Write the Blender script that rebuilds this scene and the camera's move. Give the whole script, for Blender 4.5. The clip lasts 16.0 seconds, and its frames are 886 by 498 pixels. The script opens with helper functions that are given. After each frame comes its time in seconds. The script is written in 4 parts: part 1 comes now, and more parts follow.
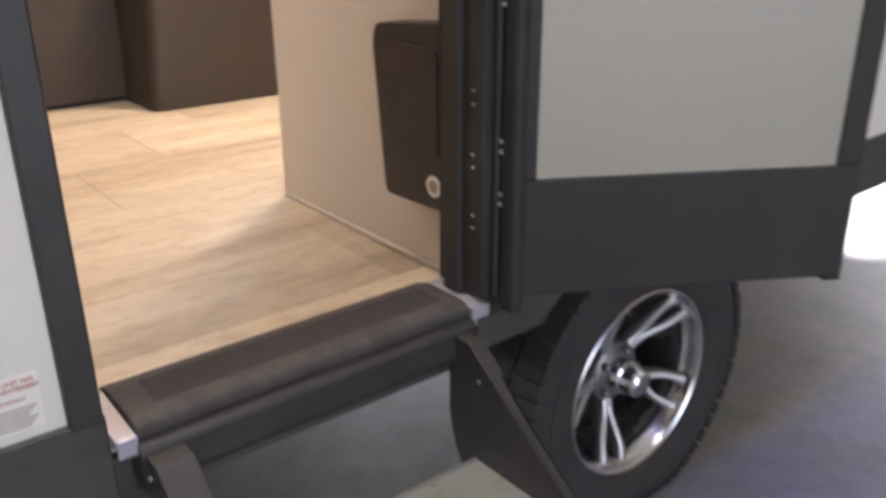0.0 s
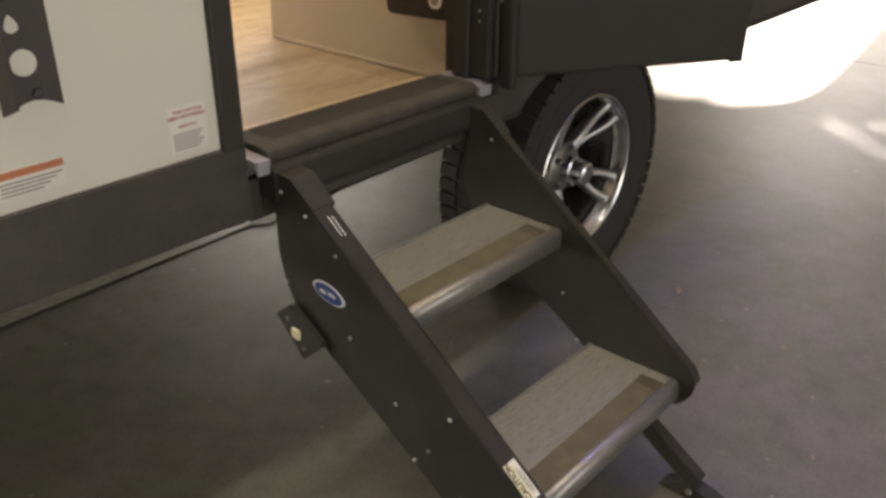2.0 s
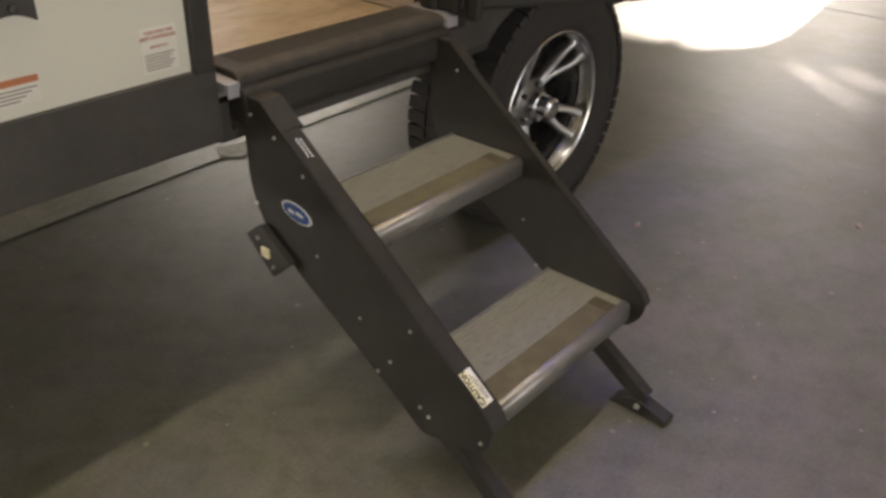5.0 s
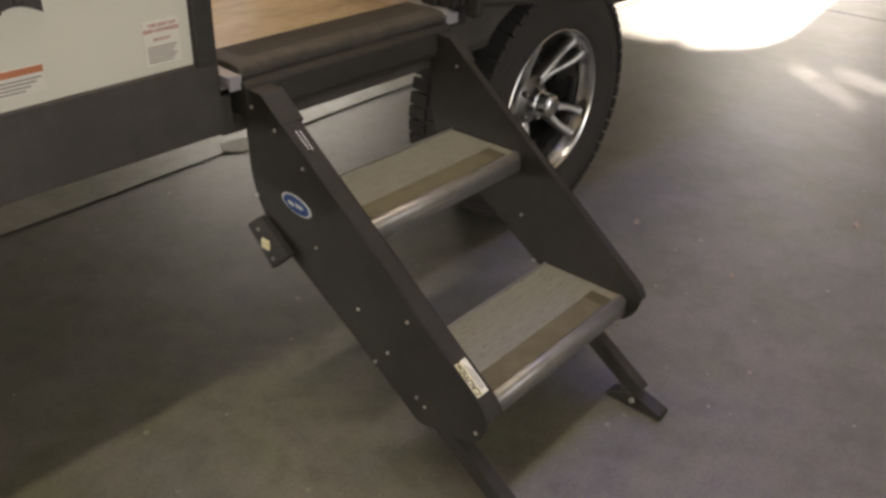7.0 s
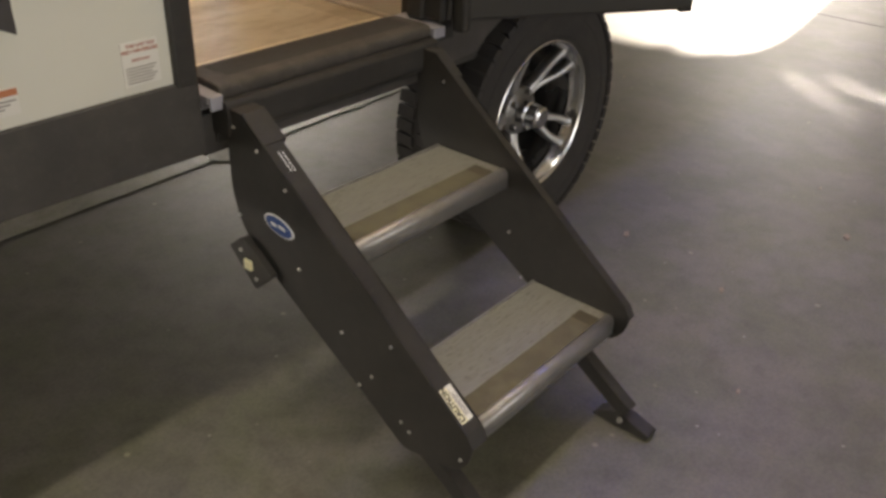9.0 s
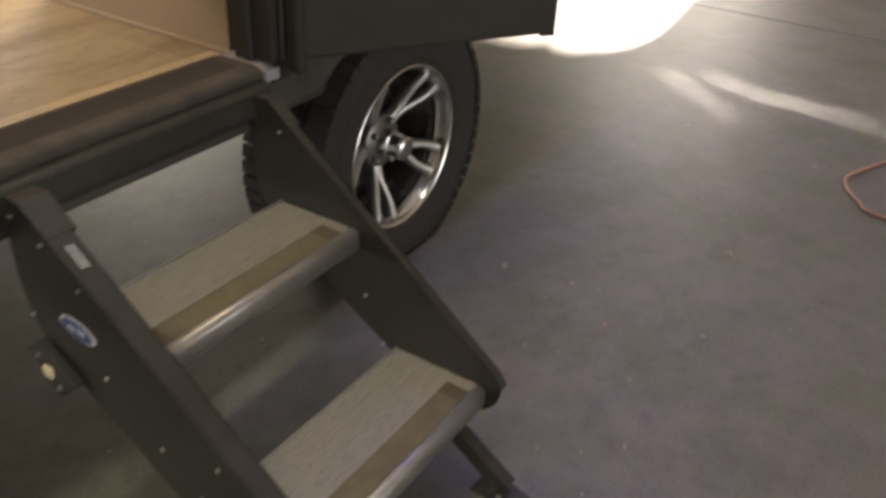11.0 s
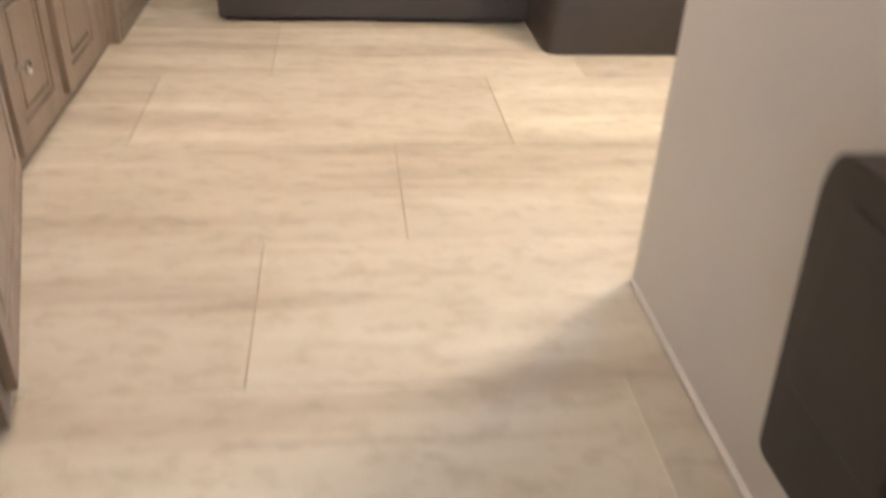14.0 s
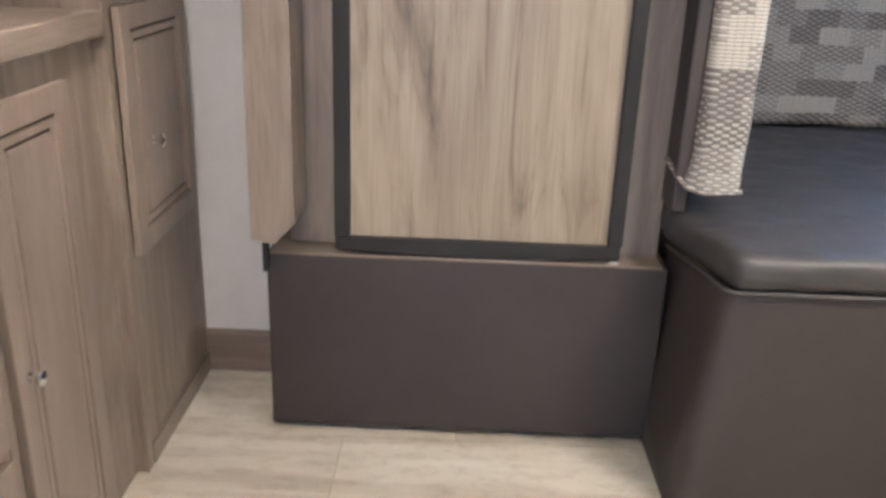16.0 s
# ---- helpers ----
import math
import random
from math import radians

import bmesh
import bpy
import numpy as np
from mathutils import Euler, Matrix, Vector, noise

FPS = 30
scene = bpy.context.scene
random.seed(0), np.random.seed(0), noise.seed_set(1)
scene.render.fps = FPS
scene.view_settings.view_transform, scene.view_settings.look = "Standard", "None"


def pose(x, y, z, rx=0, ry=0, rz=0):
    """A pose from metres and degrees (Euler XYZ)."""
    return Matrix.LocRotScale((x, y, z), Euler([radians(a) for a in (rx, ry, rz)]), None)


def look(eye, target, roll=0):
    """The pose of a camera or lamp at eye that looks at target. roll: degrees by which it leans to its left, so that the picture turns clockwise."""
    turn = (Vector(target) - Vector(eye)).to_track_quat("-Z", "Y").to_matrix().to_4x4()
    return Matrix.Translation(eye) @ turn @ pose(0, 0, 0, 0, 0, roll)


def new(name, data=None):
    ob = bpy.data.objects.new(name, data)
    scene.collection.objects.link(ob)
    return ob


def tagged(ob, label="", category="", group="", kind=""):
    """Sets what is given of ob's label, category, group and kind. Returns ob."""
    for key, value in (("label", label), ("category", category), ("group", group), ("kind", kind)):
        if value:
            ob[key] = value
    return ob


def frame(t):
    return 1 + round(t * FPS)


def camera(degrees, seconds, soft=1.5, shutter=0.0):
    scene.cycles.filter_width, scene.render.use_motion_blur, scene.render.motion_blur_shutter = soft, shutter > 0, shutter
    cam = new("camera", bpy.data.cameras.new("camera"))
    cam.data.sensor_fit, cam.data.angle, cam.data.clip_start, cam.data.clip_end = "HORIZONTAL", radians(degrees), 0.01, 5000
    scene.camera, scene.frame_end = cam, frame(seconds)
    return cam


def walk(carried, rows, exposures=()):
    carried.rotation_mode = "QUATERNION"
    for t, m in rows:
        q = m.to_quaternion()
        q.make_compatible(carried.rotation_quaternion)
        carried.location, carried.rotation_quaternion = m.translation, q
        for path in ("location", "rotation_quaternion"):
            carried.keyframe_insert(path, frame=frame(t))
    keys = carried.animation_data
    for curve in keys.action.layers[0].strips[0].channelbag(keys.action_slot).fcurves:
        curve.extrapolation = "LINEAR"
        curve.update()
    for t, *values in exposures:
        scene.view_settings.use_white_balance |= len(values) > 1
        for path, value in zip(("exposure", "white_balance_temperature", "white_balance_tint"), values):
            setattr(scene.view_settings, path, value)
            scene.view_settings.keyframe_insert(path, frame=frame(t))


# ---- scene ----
U = 0.85  # metres per unit of the plan
cam = camera(55.5, 16.0, 3.1, 0.5)
PATH = [
    (0, (-0.241, -0.992, 1.324), (0.917, 0.454, 0.572), -0.3),
    (0.5, (-0.361, -1.094, 1.293), (0.926, 0.216, 0.5), -0.6),
    (1, (-0.496, -1.13, 1.288), (0.814, 0.115, 0.431), -0.0),
    (1.5, (-0.737, -1.126, 1.245), (0.595, 0.086, 0.374), 0.2),
    (2, (-0.794, -1.151, 1.218), (0.541, 0.027, 0.307), 0.5),
    (2.5, (-0.816, -1.172, 1.23), (0.522, -0.024, 0.286), 0.8),
    (3, (-0.829, -1.193, 1.223), (0.496, -0.075, 0.226), 1.1),
    (3.5, (-0.834, -1.202, 1.228), (0.486, -0.096, 0.211), 1.3),
    (4, (-0.831, -1.222, 1.21), (0.492, -0.123, 0.189), 1.6),
    (6.5, (-0.86, -1.234, 1.219), (0.464, -0.133, 0.201), 2.4),
    (7, (-0.853, -1.252, 1.211), (0.469, -0.15, 0.193), 2.4),
    (7.5, (-0.83, -1.252, 1.211), (0.495, -0.153, 0.193), 2.6),
    (8, (-0.82, -1.244, 1.218), (0.506, -0.144, 0.202), 2.6),
    (10.5, (-0.735, -1.2, 1.273), (0.646, -0.22, 0.209), 3.0),
    (11, (-0.543, -1.159, 1.286), (0.903, -0.265, 0.232), 3.2),
    (11.5, (-0.377, -1.093, 1.305), (1.075, -0.209, 0.251), 3.3),
    (12, (-0.236, -1.021, 1.302), (1.061, 0.046, 0.215), 3.3),
    (12.5, (-0.074, -0.904, 1.319), (0.966, 0.414, 0.234), 2.8),
    (13, (0.149, -0.769, 1.326), (0.886, 0.744, 0.245), 3.0),
    (13.5, (0.25, -0.615, 1.334), (0.664, 1.022, 0.262), 2.9),
    (14, (0.256, -0.258, 1.414), (0.486, 1.425, 0.36), 2.9),
    (14.5, (0.28, -0.11, 1.603), (0.431, 1.615, 0.602), 2.4),
    (15, (0.31, 0.148, 1.691), (0.358, 1.952, 0.829), 2.0),
    (15.5, (0.358, 0.241, 1.811), (0.321, 2.104, 1.086), 1.9),
    (16, (0.331, 0.454, 1.818), (0.307, 2.326, 1.114), 2.1),
]
EXPOSURES = [(0.0, 3.05, 5500, 22), (0.5, 2.35, 6100, 17), (1.0, 2.38, 6150, 18), (1.5, 2.53, 6600, 14), (11.4, 2.46, 6700, 14), (12.0, 2.34, 6900, 16), (12.5, 2.36, 6800, 17), (13.0, 2.75, 6500, 17), (13.5, 2.84, 5400, 14), (14.0, 3.02, 5050, 15), (14.4, 3.03, 4550, 13), (15.0, 3.02, 4480, 13), (15.5, 2.95, 4500, 14), (16.0, 3.0, 4430, 12)]
walk(cam, [(t, look(eye, target, roll)) for t, eye, target, roll in PATH], EXPOSURES)

# ---- world, sun and lamps ----
world = bpy.data.worlds.new("world")
scene.world = world
world.use_nodes = True
wn = world.node_tree.nodes
sky = wn.new("ShaderNodeTexSky")
sky.sky_type, sky.sun_disc = "NISHITA", False
SUN_ELEVATION, SUN_AZIMUTH = 24.0, 8.0  # azimuth counted from +x towards +y
sky.sun_elevation, sky.sun_rotation = radians(SUN_ELEVATION), radians(90 - SUN_AZIMUTH)
world.node_tree.links.new(sky.outputs[0], wn["Background"].inputs[0])
wn["Background"].inputs[1].default_value = 0.06


def lamp(name, kind, energy, color, m, **settings):
    data = bpy.data.lights.new(name, kind)
    data.energy, data.color = energy, color
    for key, value in settings.items():
        if key == "size":
            data.shape, data.size, data.size_y = "RECTANGLE", value[0], value[1]
        elif key == "disk":
            data.shape, data.size = "DISK", value
        elif key == "angle":
            data.angle = radians(value)
        elif key == "spread":
            data.spread = radians(value)
    ob = new(name, data)
    ob.matrix_world = m
    return ob


ce, se = math.cos(radians(SUN_ELEVATION)), math.sin(radians(SUN_ELEVATION))
ca, sa = math.cos(radians(SUN_AZIMUTH)), math.sin(radians(SUN_AZIMUTH))
lamp("sun", "SUN", 4.6, (1.0, 0.90, 0.76), look((ce * ca, ce * sa, se), (0, 0, 0)), angle=0.75)
# fills set in unseen shop doors; only the far door follows from the sun patch
lamp("door_daylight", "AREA", 25, (1.0, 0.91, 0.78), look((-0.6, -7.4, 1.6), (0.2, 0, 0.6)), size=(4.4, 3.1))
lamp("far_door_daylight", "AREA", 9, (1.0, 0.97, 0.92), look((9.3, 2.0, 1.5), (2, 1.0, 0.0)), size=(1.8, 2.6))
# added to brighten the floor left of and under the trailer
lamp("side_door_daylight", "AREA", 44, (1.0, 0.93, 0.80), look((-5.0, 7.35, 1.15), (-2.2, -1.0, 0.0)), size=(2.8, 2.2), spread=70)
lamp("side_door_daylight", "AREA", 98, (1.0, 0.93, 0.80), look((5.85, 7.35, 0.95), (0.3, 0.3, 0.1)), size=(2.4, 1.8))
# fluorescent strips under the shop ceiling
lamp("shop_light", "AREA", 15.8, (1.0, 0.93, 0.72), look((-0.85, -0.30, 4.55), (-0.85, -0.30, 0)), size=(3.9, 0.2))
lamp("shop_light", "AREA", 13.5, (0.22, 0.28, 1.0), look((3.3, 0.015, 4.55), (3.3, 0.015, 0)), size=(4.6, 0.12))
# cabin's ceiling light, two fills added for dark parts, and its window's daylight
lamp("cabin_light", "AREA", 4.2, (1.0, 0.70, 0.38), look((1.42, 1.42, 2.22), (1.42, 1.42, 0)), disk=0.26)
lamp("cabin_light", "AREA", 1.9, (1.0, 0.68, 0.38), look((-0.05, 1.45, 2.22), (-0.05, 1.45, 0)), disk=0.14)
lamp("cabin_light", "AREA", 0.6, (1.0, 0.72, 0.44), look((0.28, 0.42, 2.22), (0.28, 0.42, 0)), disk=0.14)
lamp("window_daylight", "AREA", 11, (0.72, 0.86, 1.0), look((2.35, 3.49, 1.95), (1.6, 2.2, 1.2)), size=(0.8, 0.5))
# ---- materials ----
def nodes_of(mat):
    return mat.node_tree.nodes, mat.node_tree.links


def noise_node(n, l, scale, detail=4.0, rough=0.55, stretch=(1, 1, 1), coords="Object"):
    tc = n.new("ShaderNodeTexCoord")
    mp = n.new("ShaderNodeMapping")
    mp.inputs["Scale"].default_value = stretch
    tex = n.new("ShaderNodeTexNoise")
    tex.inputs["Scale"].default_value, tex.inputs["Detail"].default_value, tex.inputs["Roughness"].default_value = scale, detail, rough
    l.new(tc.outputs[coords], mp.inputs[0])
    l.new(mp.outputs[0], tex.inputs["Vector"])
    return tex


def ramp(n, l, src, stops):
    r = n.new("ShaderNodeValToRGB")
    while len(r.color_ramp.elements) < len(stops):
        r.color_ramp.elements.new(0.5)
    for e, (pos, col) in zip(r.color_ramp.elements, stops):
        e.position, e.color = pos, (*col, 1) if len(col) == 3 else col
    l.new(src, r.inputs[0])
    return r


def mixed(n, l, kind, fac, a, b):
    x = n.new("ShaderNodeMix")
    x.data_type, x.blend_type = "RGBA", kind
    if isinstance(fac, float):
        x.inputs["Factor"].default_value = fac
    else:
        l.new(fac, x.inputs["Factor"])
    for sock, v in ((x.inputs[6], a), (x.inputs[7], b)):
        if isinstance(v, tuple):
            sock.default_value = (*v, 1)
        else:
            l.new(v, sock)
    return x.outputs[2]


def bumped(n, l, bsdf, height, strength, distance=0.002):
    b = n.new("ShaderNodeBump")
    b.inputs["Strength"].default_value, b.inputs["Distance"].default_value = strength, distance
    l.new(height, b.inputs["Height"])
    l.new(b.outputs[0], bsdf.inputs["Normal"])


def plain(name, color, rough=0.5, metal=0.0, vary=0.15, scale=9.0, grain=0.15, fine=220.0, spec=0.5, stretch=(1, 1, 1), dust=0.0):
    """Colour with soft blotches, fine grain in relief and uneven gloss."""
    mat = bpy.data.materials.new(name)
    mat.use_nodes = True
    n, l = nodes_of(mat)
    b = n["Principled BSDF"]
    big, small = noise_node(n, l, scale, stretch=stretch), noise_node(n, l, fine, 2.0, stretch=stretch)
    lo, hi = tuple(c * (1 - vary) for c in color), tuple(min(1, c * (1 + vary)) for c in color)
    r = ramp(n, l, big.outputs[0], [(0.3, lo), (0.7, hi)])
    col = mixed(n, l, "OVERLAY", 0.12, r.outputs[0], small.outputs["Color"]) if vary > 0.1 else r.outputs[0]
    if dust:  # grey-brown dust in patches and specks
        film, speck = noise_node(n, l, 24.0, 7, 0.7), noise_node(n, l, 120.0, 3, 0.6)
        f = ramp(n, l, film.outputs[0], [(0.46, (0, 0, 0)), (0.70, (dust,) * 3)])
        k = ramp(n, l, speck.outputs[0], [(0.62, (0, 0, 0)), (0.68, (dust,) * 3)])
        col = mixed(n, l, "MIX", mixed(n, l, "ADD", 1.0, f.outputs[0], k.outputs[0]), col, (0.20, 0.175, 0.145))
    l.new(col, b.inputs["Base Color"])
    rr = ramp(n, l, big.outputs[0], [(0.25, (max(0.02, rough - 0.08),) * 3), (0.75, (min(1, rough + 0.08),) * 3)])
    l.new(rr.outputs[0], b.inputs["Roughness"])
    b.inputs["Metallic"].default_value = metal
    b.inputs["Specular IOR Level"].default_value = spec
    if grain:
        bumped(n, l, b, small.outputs[0], grain, 0.001)
    return mat


def wood(name, dark, light, along="z", scale=1.0, rough=0.45, knots=True, contrast=(0.32, 0.68), pores=0.35):
    """Printed wood foil: long streaks along one axis, fine pores, a few knots."""
    mat = bpy.data.materials.new(name)
    mat.use_nodes = True
    n, l = nodes_of(mat)
    b = n["Principled BSDF"]
    s = {"x": (0.13, 1, 1), "y": (1, 0.13, 1), "z": (1, 1, 0.13)}[along]
    streak = noise_node(n, l, 15 * scale, 5.0, 0.55, s)
    streak.inputs["Distortion"].default_value = 1.8 if knots else 1.0
    wide = noise_node(n, l, 5 * scale, 3.0, 0.5, tuple(v ** 0.6 for v in s))
    pore = noise_node(n, l, 160 * scale, 2.0, 0.5, tuple(0.35 * v if v < 1 else 1 for v in s))
    base = ramp(n, l, streak.outputs[0], [(contrast[0], dark), (contrast[1], light)])
    tone = ramp(n, l, wide.outputs[0], [(0.3, (0.78, 0.78, 0.78)), (0.7, (1.0, 1.0, 1.0))])
    c = mixed(n, l, "MULTIPLY", 1.0, base.outputs[0], tone.outputs[0])
    pr = ramp(n, l, pore.outputs[0], [(0.35, (0.72, 0.70, 0.68)), (0.5, (1, 1, 1))])
    l.new(mixed(n, l, "MULTIPLY", pores, c, pr.outputs[0]), b.inputs["Base Color"])
    b.inputs["Roughness"].default_value = rough
    bumped(n, l, b, pore.outputs[0], 0.2, 0.0006)
    return mat


def figured_oak():
    """Pale oak with wavy figure, dark cracks and a few knots."""
    mat = bpy.data.materials.new("figured_light_oak")
    mat.use_nodes = True
    n, l = nodes_of(mat)
    b = n["Principled BSDF"]
    tc, mp, knot = n.new("ShaderNodeTexCoord"), n.new("ShaderNodeMapping"), n.new("ShaderNodeTexVoronoi")
    mp.inputs["Scale"].default_value = (1, 1, 0.32)
    knot.inputs["Scale"].default_value = 4.3
    l.new(tc.outputs["Object"], mp.inputs[0])
    l.new(mp.outputs[0], knot.inputs["Vector"])
    fig = noise_node(n, l, 8.5, 6, 0.6, (1, 1, 0.13))
    fig.inputs["Distortion"].default_value = 2.4
    wide = noise_node(n, l, 7.0, 3, 0.5, (1, 1, 0.18))
    wide.inputs["Distortion"].default_value = 0.8
    pore = noise_node(n, l, 150.0, 2, 0.5, (1, 1, 0.03))
    c = ramp(n, l, fig.outputs[0], [(0.30, (0.16, 0.12, 0.08)), (0.38, (0.26, 0.205, 0.14)), (0.46, (0.34, 0.28, 0.195)), (0.72, (0.40, 0.335, 0.24))])
    w = ramp(n, l, wide.outputs[0], [(0.32, (0.72, 0.69, 0.66)), (0.55, (1, 1, 1))])
    c = mixed(n, l, "MULTIPLY", 1.0, c.outputs[0], w.outputs[0])
    c = mixed(n, l, "MULTIPLY", 0.5, c, ramp(n, l, pore.outputs[0], [(0.38, (0.78, 0.75, 0.72)), (0.52, (1, 1, 1))]).outputs[0])
    core = ramp(n, l, knot.outputs["Distance"], [(0.03, (0.28, 0.22, 0.17)), (0.12, (1, 1, 1))])
    l.new(mixed(n, l, "MULTIPLY", 0.75, c, core.outputs[0]), b.inputs["Base Color"])
    b.inputs["Roughness"].default_value = 0.42
    bumped(n, l, b, pore.outputs[0], 0.2, 0.0006)
    return mat


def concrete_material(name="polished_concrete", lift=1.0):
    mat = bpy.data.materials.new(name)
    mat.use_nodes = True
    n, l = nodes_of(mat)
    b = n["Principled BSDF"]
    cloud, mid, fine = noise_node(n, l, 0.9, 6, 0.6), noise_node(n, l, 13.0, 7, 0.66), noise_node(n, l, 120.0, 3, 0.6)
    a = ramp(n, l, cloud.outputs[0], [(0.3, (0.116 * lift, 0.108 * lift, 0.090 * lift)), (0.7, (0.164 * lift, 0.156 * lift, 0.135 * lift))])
    c = ramp(n, l, mid.outputs[0], [(0.28, (0.74, 0.73, 0.70)), (0.5, (1, 1, 1)), (0.72, (1.16, 1.14, 1.10))])
    d = ramp(n, l, fine.outputs[0], [(0.3, (0.80, 0.80, 0.80)), (0.6, (1.03, 1.03, 1.03))])
    col = mixed(n, l, "MULTIPLY", 1.0, mixed(n, l, "MULTIPLY", 1.0, a.outputs[0], c.outputs[0]), d.outputs[0])
    spots = n.new("ShaderNodeTexVoronoi")
    tc = n.new("ShaderNodeTexCoord")
    l.new(tc.outputs["Object"], spots.inputs["Vector"])
    spots.inputs["Scale"].default_value = 7.0
    sp = ramp(n, l, spots.outputs["Distance"], [(0.035, (1, 1, 1)), (0.06, (0, 0, 0))])
    col = mixed(n, l, "MIX", sp.outputs[0], col, (0.25, 0.23, 0.19))
    # small chips and droppings, and soft green-brown stains
    chips = n.new("ShaderNodeTexVoronoi")
    l.new(tc.outputs["Object"], chips.inputs["Vector"])
    chips.inputs["Scale"].default_value = 19.0
    cd = ramp(n, l, chips.outputs["Distance"], [(0.06, (1, 1, 1)), (0.10, (0, 0, 0))])
    pick = ramp(n, l, chips.outputs["Color"], [(0.74, (0, 0, 0)), (0.78, (1, 1, 1))])
    col = mixed(n, l, "MIX", mixed(n, l, "MULTIPLY", 1.0, cd.outputs[0], pick.outputs[0]), col, (0.27, 0.26, 0.23))
    stain = noise_node(n, l, 5.0, 5, 0.65)
    st = ramp(n, l, stain.outputs[0], [(0.42, (1, 0.985, 0.98)), (0.60, (0.80, 0.86, 0.64))])
    col = mixed(n, l, "MULTIPLY", 0.8, col, st.outputs[0])
    dark = noise_node(n, l, 3.1, 7, 0.68)
    dk = ramp(n, l, dark.outputs[0], [(0.36, (0.74, 0.75, 0.74)), (0.54, (1, 1, 1))])
    l.new(mixed(n, l, "MULTIPLY", 0.6, col, dk.outputs[0]), b.inputs["Base Color"])
    rr = ramp(n, l, mid.outputs[0], [(0.3, (0.45,) * 3), (0.7, (0.53,) * 3)])
    l.new(rr.outputs[0], b.inputs["Roughness"])
    bumped(n, l, b, fine.outputs[0], 0.12, 0.001)
    return mat


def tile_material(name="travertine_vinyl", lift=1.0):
    """Vinyl travertine-look tile: bands along x, pits, tone by tile."""
    mat = bpy.data.materials.new(name)
    mat.use_nodes = True
    n, l = nodes_of(mat)
    b = n["Principled BSDF"]
    info = n.new("ShaderNodeObjectInfo")
    band = noise_node(n, l, 9.0, 5, 0.58, (0.10, 1, 1))
    band.inputs["Distortion"].default_value = 0.35
    blot = noise_node(n, l, 8.0, 6, 0.7, (0.55, 1, 1))
    mottle = noise_node(n, l, 34.0, 4, 0.6, (0.5, 1, 1))
    pit = noise_node(n, l, 85.0, 4, 0.6, (0.16, 1, 1))
    a = ramp(n, l, band.outputs[0], [(0.33, (0.50, 0.453, 0.366)), (0.43, (0.575, 0.53, 0.437)), (0.48, (0.635, 0.595, 0.50)), (0.58, (0.65, 0.615, 0.52)), (0.66, (0.72, 0.69, 0.595))])
    s = ramp(n, l, blot.outputs[0], [(0.32, (0.84, 0.82, 0.78)), (0.45, (0.95, 0.945, 0.925)), (0.6, (1, 1, 1))])
    c = mixed(n, l, "MULTIPLY", 1.0, a.outputs[0], s.outputs[0])
    ln = ramp(n, l, mottle.outputs[0], [(0.38, (0.82, 0.80, 0.76)), (0.49, (1, 1, 1))])
    c = mixed(n, l, "MULTIPLY", 0.6, c, ln.outputs[0])
    p = ramp(n, l, pit.outputs[0], [(0.31, (0.50, 0.44, 0.36)), (0.35, (1, 1, 1))])
    c = mixed(n, l, "MULTIPLY", 0.5, c, p.outputs[0])
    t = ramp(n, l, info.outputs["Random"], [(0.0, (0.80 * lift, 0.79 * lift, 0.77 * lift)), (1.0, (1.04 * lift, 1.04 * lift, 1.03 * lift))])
    l.new(mixed(n, l, "MULTIPLY", 1.0, c, t.outputs[0]), b.inputs["Base Color"])
    b.inputs["Roughness"].default_value = 0.6
    bumped(n, l, b, pit.outputs[0], 0.15, 0.0008)
    return mat


def tread_material():
    """Pale grey woven-look foil on a step: fine broken streaks along x."""
    mat = bpy.data.materials.new("tread_foil")
    mat.use_nodes = True
    n, l = nodes_of(mat)
    b = n["Principled BSDF"]
    band = noise_node(n, l, 190.0, 5, 0.65, (0.10, 1, 1))
    dash = noise_node(n, l, 210.0, 2, 0.5, (0.20, 1, 1))
    a = ramp(n, l, band.outputs[0], [(0.35, (0.235, 0.228, 0.202)), (0.62, (0.285, 0.278, 0.248))])
    d = ramp(n, l, dash.outputs[0], [(0.33, (0.5, 0.5, 0.5)), (0.41, (1, 1, 1))])
    l.new(mixed(n, l, "MULTIPLY", 0.6, a.outputs[0], d.outputs[0]), b.inputs["Base Color"])
    b.inputs["Roughness"].default_value = 0.42
    b.inputs["Metallic"].default_value = 0.15
    bumped(n, l, b, band.outputs[0], 0.3, 0.001)
    return mat


